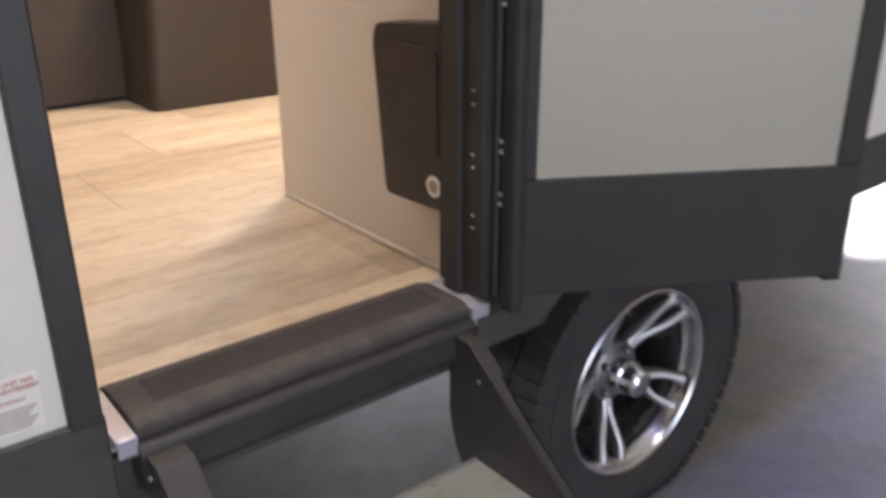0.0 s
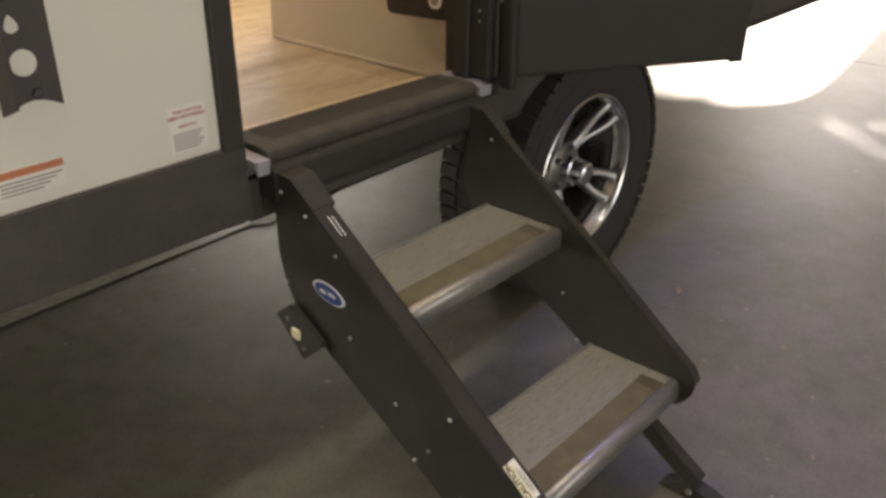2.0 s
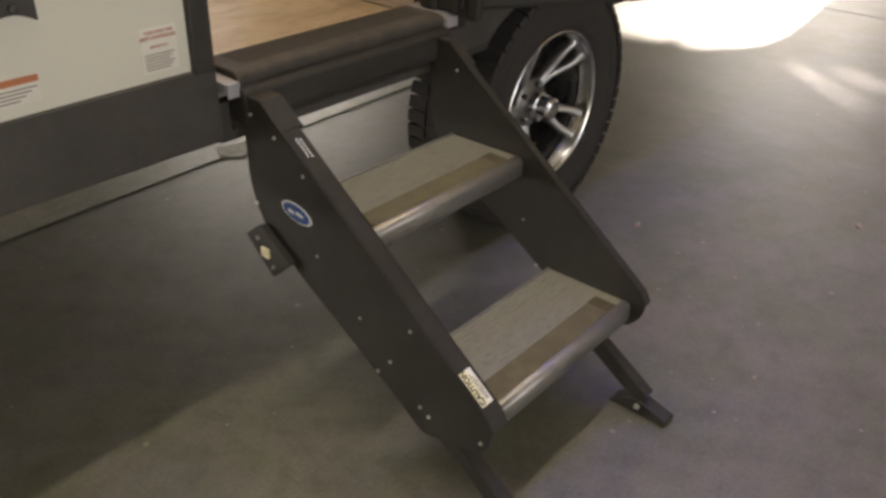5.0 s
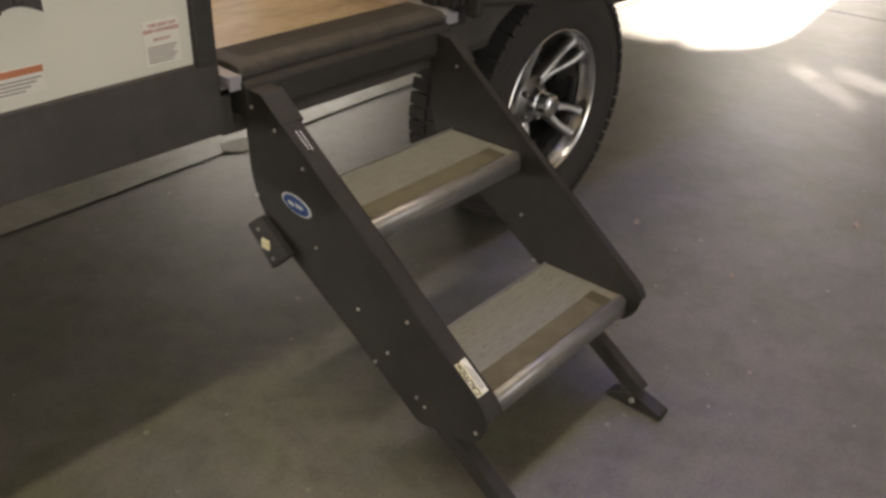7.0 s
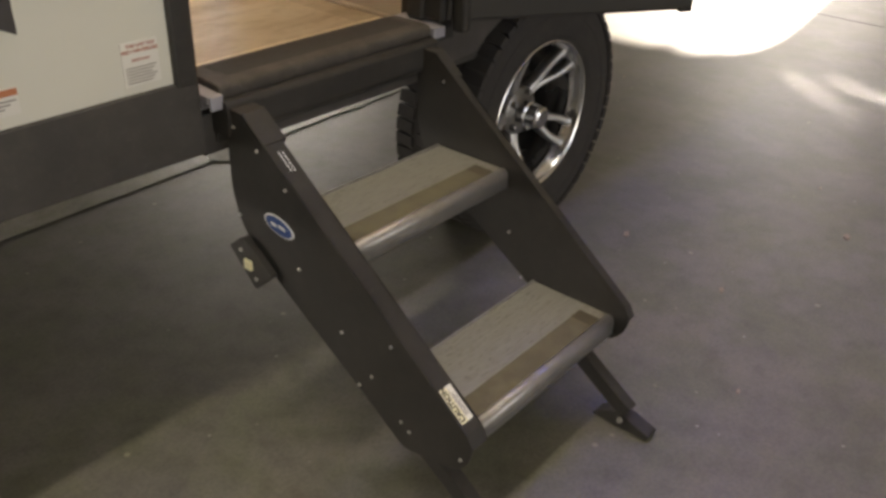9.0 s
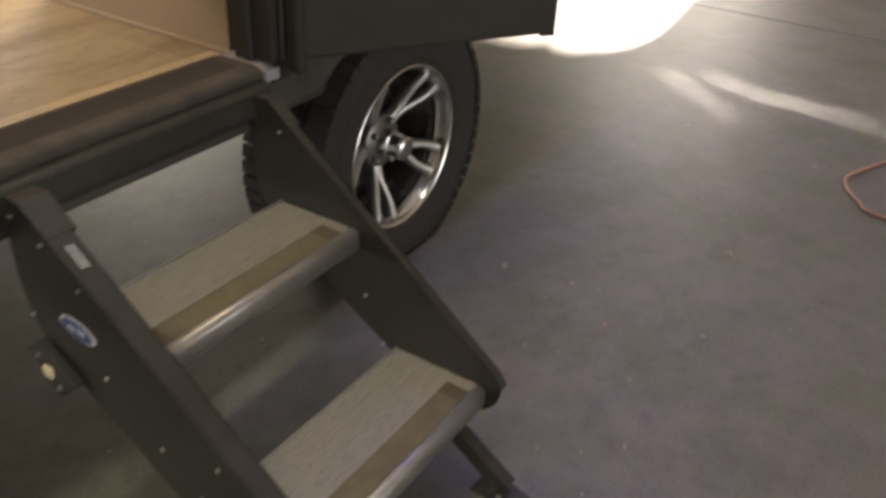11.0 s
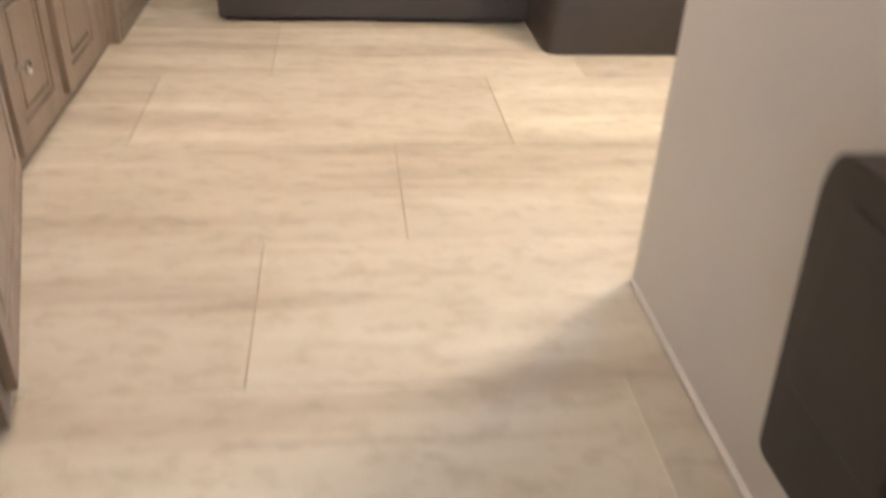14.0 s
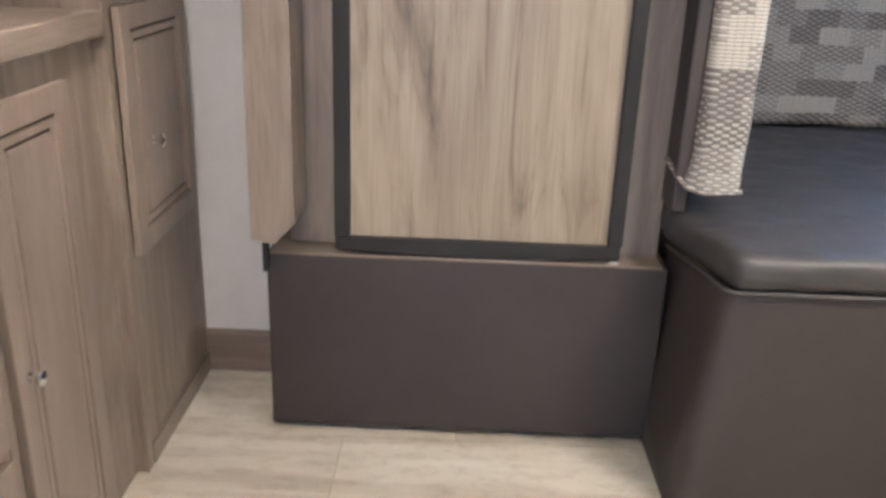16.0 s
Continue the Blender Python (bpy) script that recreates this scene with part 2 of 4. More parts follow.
def weave_material():
    """Chunky cream upholstery: zigzag ribs over soft blocks of grey."""
    mat = bpy.data.materials.new("zigzag_weave")
    mat.use_nodes = True
    n, l = nodes_of(mat)
    b = n["Principled BSDF"]
    tc, xyz = n.new("ShaderNodeTexCoord"), n.new("ShaderNodeSeparateXYZ")
    l.new(tc.outputs["Object"], xyz.inputs[0])

    def calc(kind, a, c, third=None):
        m = n.new("ShaderNodeMath")
        m.operation = kind
        for sock, v in zip(m.inputs, (a, c, third)):
            if isinstance(v, (int, float)):
                sock.default_value = v
            elif v is not None:
                l.new(v, sock)
        return m.outputs[0]

    wob = noise_node(n, l, 9.0, 3, 0.5)
    along = calc("ADD", xyz.outputs["X"], xyz.outputs["Y"])
    along = calc("ADD", along, calc("MULTIPLY", wob.outputs[0], 0.008))
    v = calc("ADD", xyz.outputs["Z"], calc("MULTIPLY", wob.outputs[0], 0.014))
    # rows of short flat stitches, cream and dark by turns, each row shifted by one stitch
    row, up = calc("FLOOR", calc("DIVIDE", v, 0.0078), 0.0), calc("FRACT", calc("DIVIDE", v, 0.0078), 0.0)
    step = calc("ADD", calc("DIVIDE", along, 0.016), row)
    turn, across = calc("FLOOR", step, 0.0), calc("FRACT", step, 0.0)
    odd = calc("MODULO", calc("ABSOLUTE", turn, 0.0), 2.0)
    height = calc("MULTIPLY", calc("SINE", calc("MULTIPLY", up, math.pi), 0.0), calc("POWER", calc("SINE", calc("MULTIPLY", across, math.pi), 0.0), 0.3))
    # blocks of several rows in which the dark stitch is brown, grey or nearly cream
    tall = calc("FLOOR", calc("DIVIDE", row, 7.0), 0.0)
    wide = calc("FLOOR", calc("ADD", calc("DIVIDE", along, 0.096), calc("MULTIPLY", tall, 0.5)), 0.0)
    cell, dice = n.new("ShaderNodeCombineXYZ"), n.new("ShaderNodeTexWhiteNoise")
    l.new(wide, cell.inputs[0])
    l.new(tall, cell.inputs[1])
    l.new(cell.outputs[0], dice.inputs["Vector"])
    dark = ramp(n, l, dice.outputs["Value"], [(0.0, (0.16, 0.145, 0.13)), (0.30, (0.23, 0.21, 0.19)), (0.55, (0.34, 0.315, 0.28)), (0.80, (0.52, 0.49, 0.42))])
    dark.color_ramp.interpolation = "CONSTANT"
    light = ramp(n, l, dice.outputs["Value"], [(0.0, (0.33, 0.305, 0.275)), (0.16, (0.44, 0.41, 0.36)), (0.55, (0.52, 0.495, 0.43))])
    light.color_ramp.interpolation = "CONSTANT"
    a = mixed(n, l, "MIX", odd, light.outputs[0], dark.outputs[0])
    # shade between the stitches put into the colour, by their height
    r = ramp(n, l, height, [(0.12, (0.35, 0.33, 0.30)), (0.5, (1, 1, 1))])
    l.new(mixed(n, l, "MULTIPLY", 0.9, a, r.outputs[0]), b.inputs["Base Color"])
    b.inputs["Roughness"].default_value = 0.9
    bumped(n, l, b, height, 0.7, 0.002)
    return mat


M = {
    "concrete": concrete_material(),
    "concrete_lit": concrete_material("lit_concrete", 1.75),
    "light_patch_white": plain("light_patch_white", (0.88, 0.86, 0.78), 0.9, vary=0.2, scale=30),
    "joint": plain("joint_filler", (0.085, 0.078, 0.068), 0.9),
    "white_skin": plain("white_fibreglass", (0.70, 0.695, 0.62), 0.32, vary=0.04, grain=0.05, scale=2.0),
    "door_skin": plain("pale_grey_door_skin", (0.29, 0.282, 0.236), 0.4, vary=0.05, grain=0.06, scale=2.0),
    "black_paint": plain("black_powder_coat", (0.024, 0.0228, 0.0217), 0.48, dust=0.05, vary=0.2, grain=0.25, fine=420),
    # black raised to carry the glare that falls on the bracket
    "bracket": plain("glare_lit_black_steel", (0.048, 0.043, 0.042), 0.5, vary=0.2, grain=0.25, fine=420),
    "black_skirt": plain("black_moulded_skirt", (0.050, 0.0465, 0.043), 0.5, dust=0.09, vary=0.2, grain=0.2, fine=300),
    "black_plastic": plain("black_plastic", (0.030, 0.0285, 0.027), 0.6, spec=0.25, grain=0.1),
    "rubber": plain("tyre_rubber", (0.035, 0.033, 0.032), 0.8, spec=0.3, dust=0.05, grain=0.3, fine=300),
    "mat": plain("charcoal_rubber_mat", (0.045, 0.040, 0.036), 0.75, dust=0.16, vary=0.36, scale=11, grain=0.5, fine=500),
    "alu": plain("brushed_aluminium", (0.62, 0.62, 0.64), 0.42, 1.0, vary=0.06, grain=0.1, stretch=(0.1, 1, 1)),
    "nosing": plain("worn_nosing", (0.27, 0.26, 0.25), 0.36, 0.45, vary=0.15, scale=30, grain=0.3, fine=300),
    "rim": plain("polished_alloy", (0.60, 0.60, 0.605), 0.21, 1.0, vary=0.05, grain=0.02),
    "spoke": plain("satin_alloy", (0.50, 0.50, 0.505), 0.40, 0.85, vary=0.08, grain=0.03),
    "rim_barrel": plain("polished_alloy_barrel", (0.46, 0.455, 0.45), 0.26, 1.0, vary=0.1, grain=0.05),
    "rim_dark": plain("dull_alloy_barrel", (0.20, 0.195, 0.19), 0.42, 0.8),
    "chrome": plain("chrome", (0.86, 0.86, 0.86), 0.09, 1.0, vary=0.02, grain=0.0),
    "zinc": plain("zinc_bolt", (0.50, 0.50, 0.49), 0.40, 1.0, vary=0.1),
    "tread": tread_material(),
    "grip_end": plain("dark_grip_end", (0.066, 0.056, 0.036), 0.85, vary=0.25, scale=22, grain=0.8, fine=600),
    "grip": plain("worn_grip_tape", (0.118, 0.105, 0.066), 0.85, vary=0.25, scale=22, grain=0.8, fine=600),
    "tile": tile_material(),
    "tile_daylit": tile_material("daylit_travertine_vinyl", 1.34),
    "tile_joint": plain("tile_joint", (0.36, 0.27, 0.18), 0.8),
    "cab_wall": plain("grey_wallboard", (0.60, 0.585, 0.555), 0.62, vary=0.035, grain=0.12, fine=160, scale=3),
    "white_trim": plain("white_trim", (0.74, 0.72, 0.68), 0.5, vary=0.05),
    "charcoal_board": plain("charcoal_plastic", (0.028, 0.0245, 0.0235), 0.5, dust=0.03, vary=0.12, scale=5, grain=0.3, fine=350),
    "sill_alu": plain("dull_sill_aluminium", (0.46, 0.46, 0.52), 0.5, 0.8, vary=0.1, grain=0.1),
    "brown_board": plain("dark_brown_vinyl", (0.042, 0.034, 0.0295), 0.5, dust=0.03, vary=0.12, scale=5, grain=0.3, fine=350),
    "leather": plain("dark_grey_leatherette", (0.050, 0.046, 0.043), 0.5, vary=0.18, scale=8, grain=0.5, fine=260),
    "groove": plain("dark_glazed_groove", (0.05, 0.034, 0.024), 0.6),
    "mat_inset": plain("dark_rubber_inset", (0.027, 0.0245, 0.0235), 0.8, vary=0.25, scale=14, grain=0.6, fine=500),
    "wood_grey_z": wood("grey_oak_foil", (0.215, 0.172, 0.132), (0.325, 0.268, 0.212), "z", 1.0),
    "wood_grey_y": wood("grey_oak_foil_cross", (0.215, 0.172, 0.132), (0.325, 0.268, 0.212), "y", 1.0),
    "wood_door": wood("taupe_door_foil", (0.278, 0.224, 0.174), (0.335, 0.271, 0.215), "z", 1.0, 0.42, knots=False, pores=0.12),
    "wood_x": wood("grey_oak_foil_long", (0.215, 0.172, 0.132), (0.325, 0.268, 0.212), "x", 1.0),
    "wood_light": figured_oak(),
    "blue": plain("blue_badge", (0.02, 0.07, 0.28), 0.3, vary=0.05, grain=0),
    "badge_white": plain("badge_white", (0.75, 0.77, 0.8), 0.4, vary=0.03, grain=0),
    "paper": plain("sticker_paper", (0.76, 0.75, 0.70), 0.5, vary=0.04, grain=0),
    "orange": plain("orange_print", (0.50, 0.19, 0.09), 0.5, vary=0.08, grain=0),
    "red_print": plain("red_print", (0.42, 0.17, 0.12), 0.5, vary=0.08, grain=0),
    "grey_print": plain("grey_print", (0.30, 0.28, 0.25), 0.5, vary=0.08, grain=0),
    "yellow": plain("yellow_print", (0.76, 0.72, 0.48), 0.5, vary=0.08, grain=0),
    "ink": plain("black_ink", (0.03, 0.03, 0.03), 0.5, vary=0.08, grain=0),
    "weave": weave_material(),
    "hose": plain("red_rubber_hose", (0.33, 0.17, 0.13), 0.55),
    "leaf": plain("dry_leaf", (0.25, 0.20, 0.15), 0.8),
    # light and warm to raise the bounce from walls out of view
    "shop_wall": plain("shop_wall_paint", (0.66, 0.60, 0.50), 0.7, scale=1.0),
    "dark_under": plain("undercarriage_black", (0.040, 0.037, 0.034), 0.7),
    "lamp_white": plain("lamp_housing", (0.8, 0.8, 0.8), 0.5),
}
# ---- building helpers (plan units, scaled to metres by U) ----
def thing(name, label, category, at, group="", kind=""):
    ob = new(name)
    ob.empty_display_size = 0.05
    ob.matrix_basis = Matrix.Translation([U * v for v in at])
    return tagged(ob, label, category, group, kind)


def root_of(ob):
    return root_of(ob.parent) if ob.parent else ob


def part(name, bm, material, parent=None, label="", smooth=False):
    bmesh.ops.recalc_face_normals(bm, faces=bm.faces)
    for v in bm.verts:
        v.co *= U
    for f in bm.faces:
        f.smooth = smooth
    me = bpy.data.meshes.new(name)
    bm.to_mesh(me)
    bm.free()
    me.materials.append(M[material])
    ob = new(name, me)
    if parent:
        ob.parent = parent
        ob.matrix_parent_inverse = root_of(parent).matrix_basis.inverted() if parent == root_of(parent) else Matrix()
    return tagged(ob, label) if label else ob


def merge(*bms):
    out = bms[0]
    for b in bms[1:]:
        me = bpy.data.meshes.new("tmp")
        b.to_mesh(me)
        b.free()
        out.from_mesh(me)
        bpy.data.meshes.remove(me)
    return out


def box(x0, x1, y0, y1, z0, z1, bev=0.003, seg=2, m=None):
    bm = bmesh.new()
    bmesh.ops.create_cube(bm, size=1)
    for v in bm.verts:
        v.co = Vector(((x0 + x1) / 2 + v.co.x * (x1 - x0), (y0 + y1) / 2 + v.co.y * (y1 - y0), (z0 + z1) / 2 + v.co.z * (z1 - z0)))
    if bev:
        bmesh.ops.bevel(bm, geom=bm.edges[:], offset=bev, segments=seg, profile=0.5, affect="EDGES")
    if m:
        bm.transform(m)
    return bm


def prism(points, axis, a, b, bev=0.0, seg=2):
    """A polygon, given in the other two axes in their order, from a to b along an axis."""
    put = {"x": lambda p, w: (w, p[0], p[1]), "y": lambda p, w: (p[0], w, p[1]), "z": lambda p, w: (p[0], p[1], w)}[axis]
    bm = bmesh.new()
    lo, hi = [bm.verts.new(put(p, a)) for p in points], [bm.verts.new(put(p, b)) for p in points]
    bm.faces.new(lo)
    bm.faces.new(hi[::-1])
    for i in range(len(points)):
        j = (i + 1) % len(points)
        bm.faces.new((lo[j], lo[i], hi[i], hi[j]))
    bmesh.ops.recalc_face_normals(bm, faces=bm.faces)
    if bev:
        bmesh.ops.bevel(bm, geom=bm.edges[:], offset=bev, segments=seg, profile=0.5, affect="EDGES")
    return bm


def lathe(profile, centre, seg=64, closed=False):
    """Turns (radius, y) pairs round an axis along y through centre (x, z)."""
    bm = bmesh.new()
    rings = []
    for r, y in profile:
        rings.append([bm.verts.new((centre[0] + r * math.cos(2 * math.pi * k / seg), y, centre[1] + r * math.sin(2 * math.pi * k / seg))) for k in range(seg)])
    pairs = list(zip(rings, rings[1:])) + ([(rings[-1], rings[0])] if closed else [])
    for a, b in pairs:
        for k in range(seg):
            j = (k + 1) % seg
            bm.faces.new((a[k], a[j], b[j], b[k]))
    if not closed:
        if profile[0][0] > 1e-6 and profile[0][0] < 0.1:
            bm.faces.new(rings[0])
        if profile[-1][0] > 1e-6 and profile[-1][0] < 0.1:
            bm.faces.new(rings[-1][::-1])
    return bm


def disc(at, way, radius, thick, seg=20, dome=0.0):
    """A short cylinder that starts at a point and runs along a direction."""
    way = Vector(way).normalized()
    q = way.to_track_quat("Z", "Y").to_matrix().to_4x4()
    bm = bmesh.new()
    rows = [(radius, 0), (radius, thick * 0.8), (radius * 0.85, thick)]
    rings = [[bm.verts.new((r * math.cos(2 * math.pi * k / seg), r * math.sin(2 * math.pi * k / seg), h)) for k in range(seg)] for r, h in rows]
    for a, b in zip(rings, rings[1:]):
        for k in range(seg):
            bm.faces.new((a[k], a[(k + 1) % seg], b[(k + 1) % seg], b[k]))
    bm.faces.new(rings[0][::-1])
    if dome:
        top = bm.verts.new((0, 0, thick + dome))
        for k in range(seg):
            bm.faces.new((rings[-1][k], rings[-1][(k + 1) % seg], top))
    else:
        bm.faces.new(rings[-1])
    bm.transform(Matrix.Translation(at) @ q)
    return bm


def sweep(points, radius, seg=8, closed=False):
    """A round tube along points."""
    bm = bmesh.new()
    pts = [Vector(p) for p in points]
    rings = []
    for i, p in enumerate(pts):
        d = (pts[min(i + 1, len(pts) - 1)] - pts[max(i - 1, 0)]).normalized()
        side = d.cross(Vector((0, 0, 1)))
        side = side.normalized() if side.length > 1e-4 else Vector((1, 0, 0))
        up = side.cross(d)
        rings.append([bm.verts.new(p + radius * (math.cos(2 * math.pi * k / seg) * side + math.sin(2 * math.pi * k / seg) * up)) for k in range(seg)])
    for a, b in zip(rings, rings[1:]):
        for k in range(seg):
            bm.faces.new((a[k], a[(k + 1) % seg], b[(k + 1) % seg], b[k]))
    bm.faces.new(rings[0])
    bm.faces.new(rings[-1][::-1])
    return bm


def rounded(points, radius, seg=5):
    """The polygon with its corners rounded."""
    out = []
    for i, p in enumerate(points):
        p, a, b = Vector(p), Vector(points[i - 1]), Vector(points[(i + 1) % len(points)])
        ra = min(radius, (a - p).length * 0.45, (b - p).length * 0.45)
        s, e = p + (a - p).normalized() * ra, p + (b - p).normalized() * ra
        for k in range(seg + 1):
            t = k / seg
            q = s * (1 - t) ** 2 + p * (2 * t * (1 - t)) + e * t * t
            out.append((q.x, q.y))
    return out


def writing(name, text, size, material, m, parent=None, thick=0.0002):
    """Letters of the built-in font as a mesh."""
    cu = bpy.data.curves.new(name, "FONT")
    cu.body, cu.size, cu.extrude, cu.align_x, cu.align_y = text, size, thick, "CENTER", "CENTER"
    cu.offset = size * 0.03  # bold
    tmp = new("tmp", cu)
    me = bpy.data.meshes.new_from_object(tmp)
    bpy.data.objects.remove(tmp)
    me.transform(m)
    bm = bmesh.new()
    bm.from_mesh(me)
    bpy.data.meshes.remove(me)
    return part(name, bm, material, parent)


def ring(outer, inner, axis, a, b):
    """A flat frame: an outer outline less an inner one of as many corners, from a to b along an axis."""
    put = {"x": lambda p, w: (w, p[0], p[1]), "y": lambda p, w: (p[0], w, p[1])}[axis]
    bm = bmesh.new()
    rows = [[bm.verts.new(put(p, w)) for p in pts] for pts, w in ((outer, a), (outer, b), (inner, b), (inner, a))]
    for u, v in zip(rows, rows[1:] + rows[:1]):
        for k in range(len(outer)):
            j = (k + 1) % len(outer)
            bm.faces.new((u[k], u[j], v[j], v[k]))
    bmesh.ops.recalc_face_normals(bm, faces=bm.faces)
    bmesh.ops.bevel(bm, geom=bm.edges[:], offset=0.0025, segments=2, profile=0.5, affect="EDGES")
    return bm


def pad(x0, x1, y0, y1, z0, z1, radius, step=0.02, wrinkle=0.003, seed=0.0):
    """A stuffed cushion: a box with round edges, drawn in a little and creased."""
    bm = bmesh.new()
    lo, hi = Vector((x0, y0, z0)), Vector((x1, y1, z1))
    mid, half = (lo + hi) / 2, (hi - lo) / 2
    count = [max(4, int(round((hi[i] - lo[i]) / step))) for i in range(3)]
    found = {}

    def vert(i, j, k):
        key = (i, j, k)
        if key not in found:
            p = Vector([lo[a] + (hi[a] - lo[a]) * key[a] / count[a] for a in range(3)]) - mid
            core = Vector([max(-(half[a] - radius), min(half[a] - radius, p[a])) for a in range(3)])
            d = p - core
            n = d.normalized() if d.length > 1e-6 else Vector((0, 0, 1))
            p = core + n * radius
            w = noise.noise((p + mid) * 9.0 + Vector((seed, 0, 0))) + 0.6 * noise.noise(Vector(((p + mid).x * 15, (p + mid).y * 33, (p + mid).z * 33)))
            found[key] = bm.verts.new(mid + p + n * wrinkle * w)
        return found[key]

    nx, ny, nz = count
    for fixed, n1, n2, at in (
        (0, nx, ny, lambda a, b: (a, b, 0)), (nz, nx, ny, lambda a, b: (a, b, nz)),
        (0, nx, nz, lambda a, b: (a, 0, b)), (ny, nx, nz, lambda a, b: (a, ny, b)),
        (0, ny, nz, lambda a, b: (0, a, b)), (nx, ny, nz, lambda a, b: (nx, a, b)),
    ):
        for a in range(n1):
            for b in range(n2):
                bm.faces.new([vert(*at(a + i, b + j)) for i, j in ((0, 0), (1, 0), (1, 1), (0, 1))])
    return bm
# ---- ground and shop ----
FLOOR = 0.757  # the cabin floor above the ground
ground = tagged(part("ground", box(-60, 60, -60, 60, -0.3, 0.0, 0), "concrete"), "worn polished grey concrete shop floor with saw-cut joints", "floor", kind="structure")
def joint_y(x):
    """The long joint runs slightly askew under the trailer."""
    return 1.168 + 0.033 * x


part("joint", prism([(-9, joint_y(-9) - 0.009), (11, joint_y(11) - 0.009), (11, joint_y(11) + 0.001), (-9, joint_y(-9) + 0.001)], "z", -0.004, 0.0012), "joint", ground)
# a small spot of light, painted as a near-white sheet
part("pale_patch", prism(rounded([(0.80, 1.215), (0.86, 1.150), (0.93, 1.168), (0.975, 1.225), (0.955, 1.262), (0.89, 1.268), (0.845, 1.292)], 0.02, 4), "z", 0.0, 0.0042), "light_patch_white", ground, "bright spot of light painted beside the joint")
# same concrete, its colour lifted for light from the north side
part("outer_slab", prism([(-9, joint_y(-9)), (11, joint_y(11)), (11, 8.7), (-9, 8.7)], "z", -0.1, 0.003), "concrete_lit", ground, "concrete slab beyond the joint, light put into its colour")
part("joint", prism([(5.212, -9), (5.224, -9), (5.096, 1.165), (5.084, 1.165)], "z", -0.004, 0.0012), "joint", ground)

# walls out of view; the north openings are placed to light the floor
for nm, b in (
    ("wall_west", box(-9.3, -9.0, -9, 9, 0, 5.6, 0)),
    ("wall_north", merge(box(-9.0, -7.55, 8.7, 9.0, 0, 5.6, 0), box(-4.22, 5.4, 8.7, 9.0, 0, 3.0, 0), box(5.4, 8.3, 8.7, 9.0, 2.2, 3.0, 0), box(-7.55, 8.3, 8.7, 9.0, 3.0, 5.6, 0), box(8.3, 11.0, 8.7, 9.0, 0, 5.6, 0))),
):
    tagged(part(nm, b, "shop_wall"), "unseen shop wall that bounces light", "wall", kind="structure")
# south wall, out of view, with a wide opening for the fill lamp
part_s = merge(box(-9, -3.3, -9.0, -8.75, 0, 5.6, 0), box(2.4, 11.0, -9.0, -8.75, 0, 5.6, 0), box(-3.3, 2.4, -9.0, -8.75, 4.6, 5.6, 0))
tagged(part("wall_south", part_s, "shop_wall"), "unseen shop wall, open for the south fill light", "wall", kind="structure")
# east wall, out of view; door outline and slits cut to shape the sunlight
part_e = merge(box(11.0, 11.2, -9, -0.4, 0, 5.6, 0), box(11.0, 11.2, 3.4, 9, 0, 5.6, 0), box(11.0, 11.2, -0.4, 3.4, 4.0, 5.6, 0))
panel_top = [(3.4, 3.38), (2.03, 3.36), (1.80, 3.35), (1.70, 3.29), (1.61, 3.33), (1.50, 3.31), (1.43, 3.25), (1.37, 3.25), (1.31, 3.19), (1.27, 3.17), (1.23, 3.08), (1.21, 3.06), (1.19, 2.93), (1.175, 2.7), (1.17, 2.4), (1.17, 0.0)]
slits = [((1.01, 3.283, 3.294), (0.80, 3.374, 3.3825), (0.55, 3.478, 3.4842)), ((0.80, 3.233, 3.2418), (0.55, 3.293, 3.3003), (0.20, 3.301, 3.3073), (-0.30, 3.315, 3.3206))]
faces = [panel_top + [(0.9, 0.0), (0.9, 3.0), (1.08, 3.24), (1.30, 3.36), (1.62, 3.47), (3.4, 3.50)]]
upper, lower = slits
faces.append([(-0.4, 0.0), (0.9, 0.0), (0.9, 3.0)] + [(y, z) for y, z, _ in lower] + [(-0.4, 3.315)])
faces.append([(-0.4, 3.3206)] + [(y, z) for y, _, z in lower[::-1]] + [(0.9, 3.0), (1.08, 3.24)] + [(y, z) for y, z, _ in upper] + [(0.50, 3.5), (-0.4, 3.5)])
faces.append([(0.50, 3.5)] + [(y, z) for y, _, z in upper[::-1]] + [(1.08, 3.24), (1.30, 3.36), (1.62, 3.47), (3.4, 3.50), (3.4, 4.0), (-0.4, 4.0), (-0.4, 3.5)])
for piece in faces:
    part_e = merge(part_e, prism(piece, "x", 11.0, 11.01))
tagged(part("wall_east", part_e, "shop_wall"), "unseen shop wall, its door and slits shaping the sunlight", "wall", kind="structure")
tagged(part("ceiling", box(-9.3, 11.2, -9, 9, 5.6, 5.8, 0), "shop_wall"), "shop ceiling", "ceiling", kind="structure")

# ---- trailer body ----
trailer = thing("travel_trailer", "white travel trailer with a black lower skirt, parked inside a shop", "trailer", (0, 1.2, 0.3))
part("side_wall", merge(box(-4.6, -0.058, 0.0, 0.05, 0.853, 2.95, 0.002), box(-0.066, 0.80, 0.0, 0.05, 2.62, 2.95, 0.002), box(0.80, 4.4, 0.0, 0.05, 0.858, 2.95, 0.002)), "white_skin", trailer, "glossy white fibreglass side wall")
HUBX, HUBZ = 1.324, 0.390
arch = [(HUBX + 0.58 * math.cos(math.radians(a)), HUBZ + 0.455 * math.sin(math.radians(a))) for a in range(170, 9, -5)]
skirt_r = [(0.735, 0.866), (0.735, 0.70)] + [p for p in arch if p[1] > 0.70] + [(2.3, 0.717), (4.4, 0.743), (4.4, 0.904), (2.3, 0.884), (0.80, 0.866)]
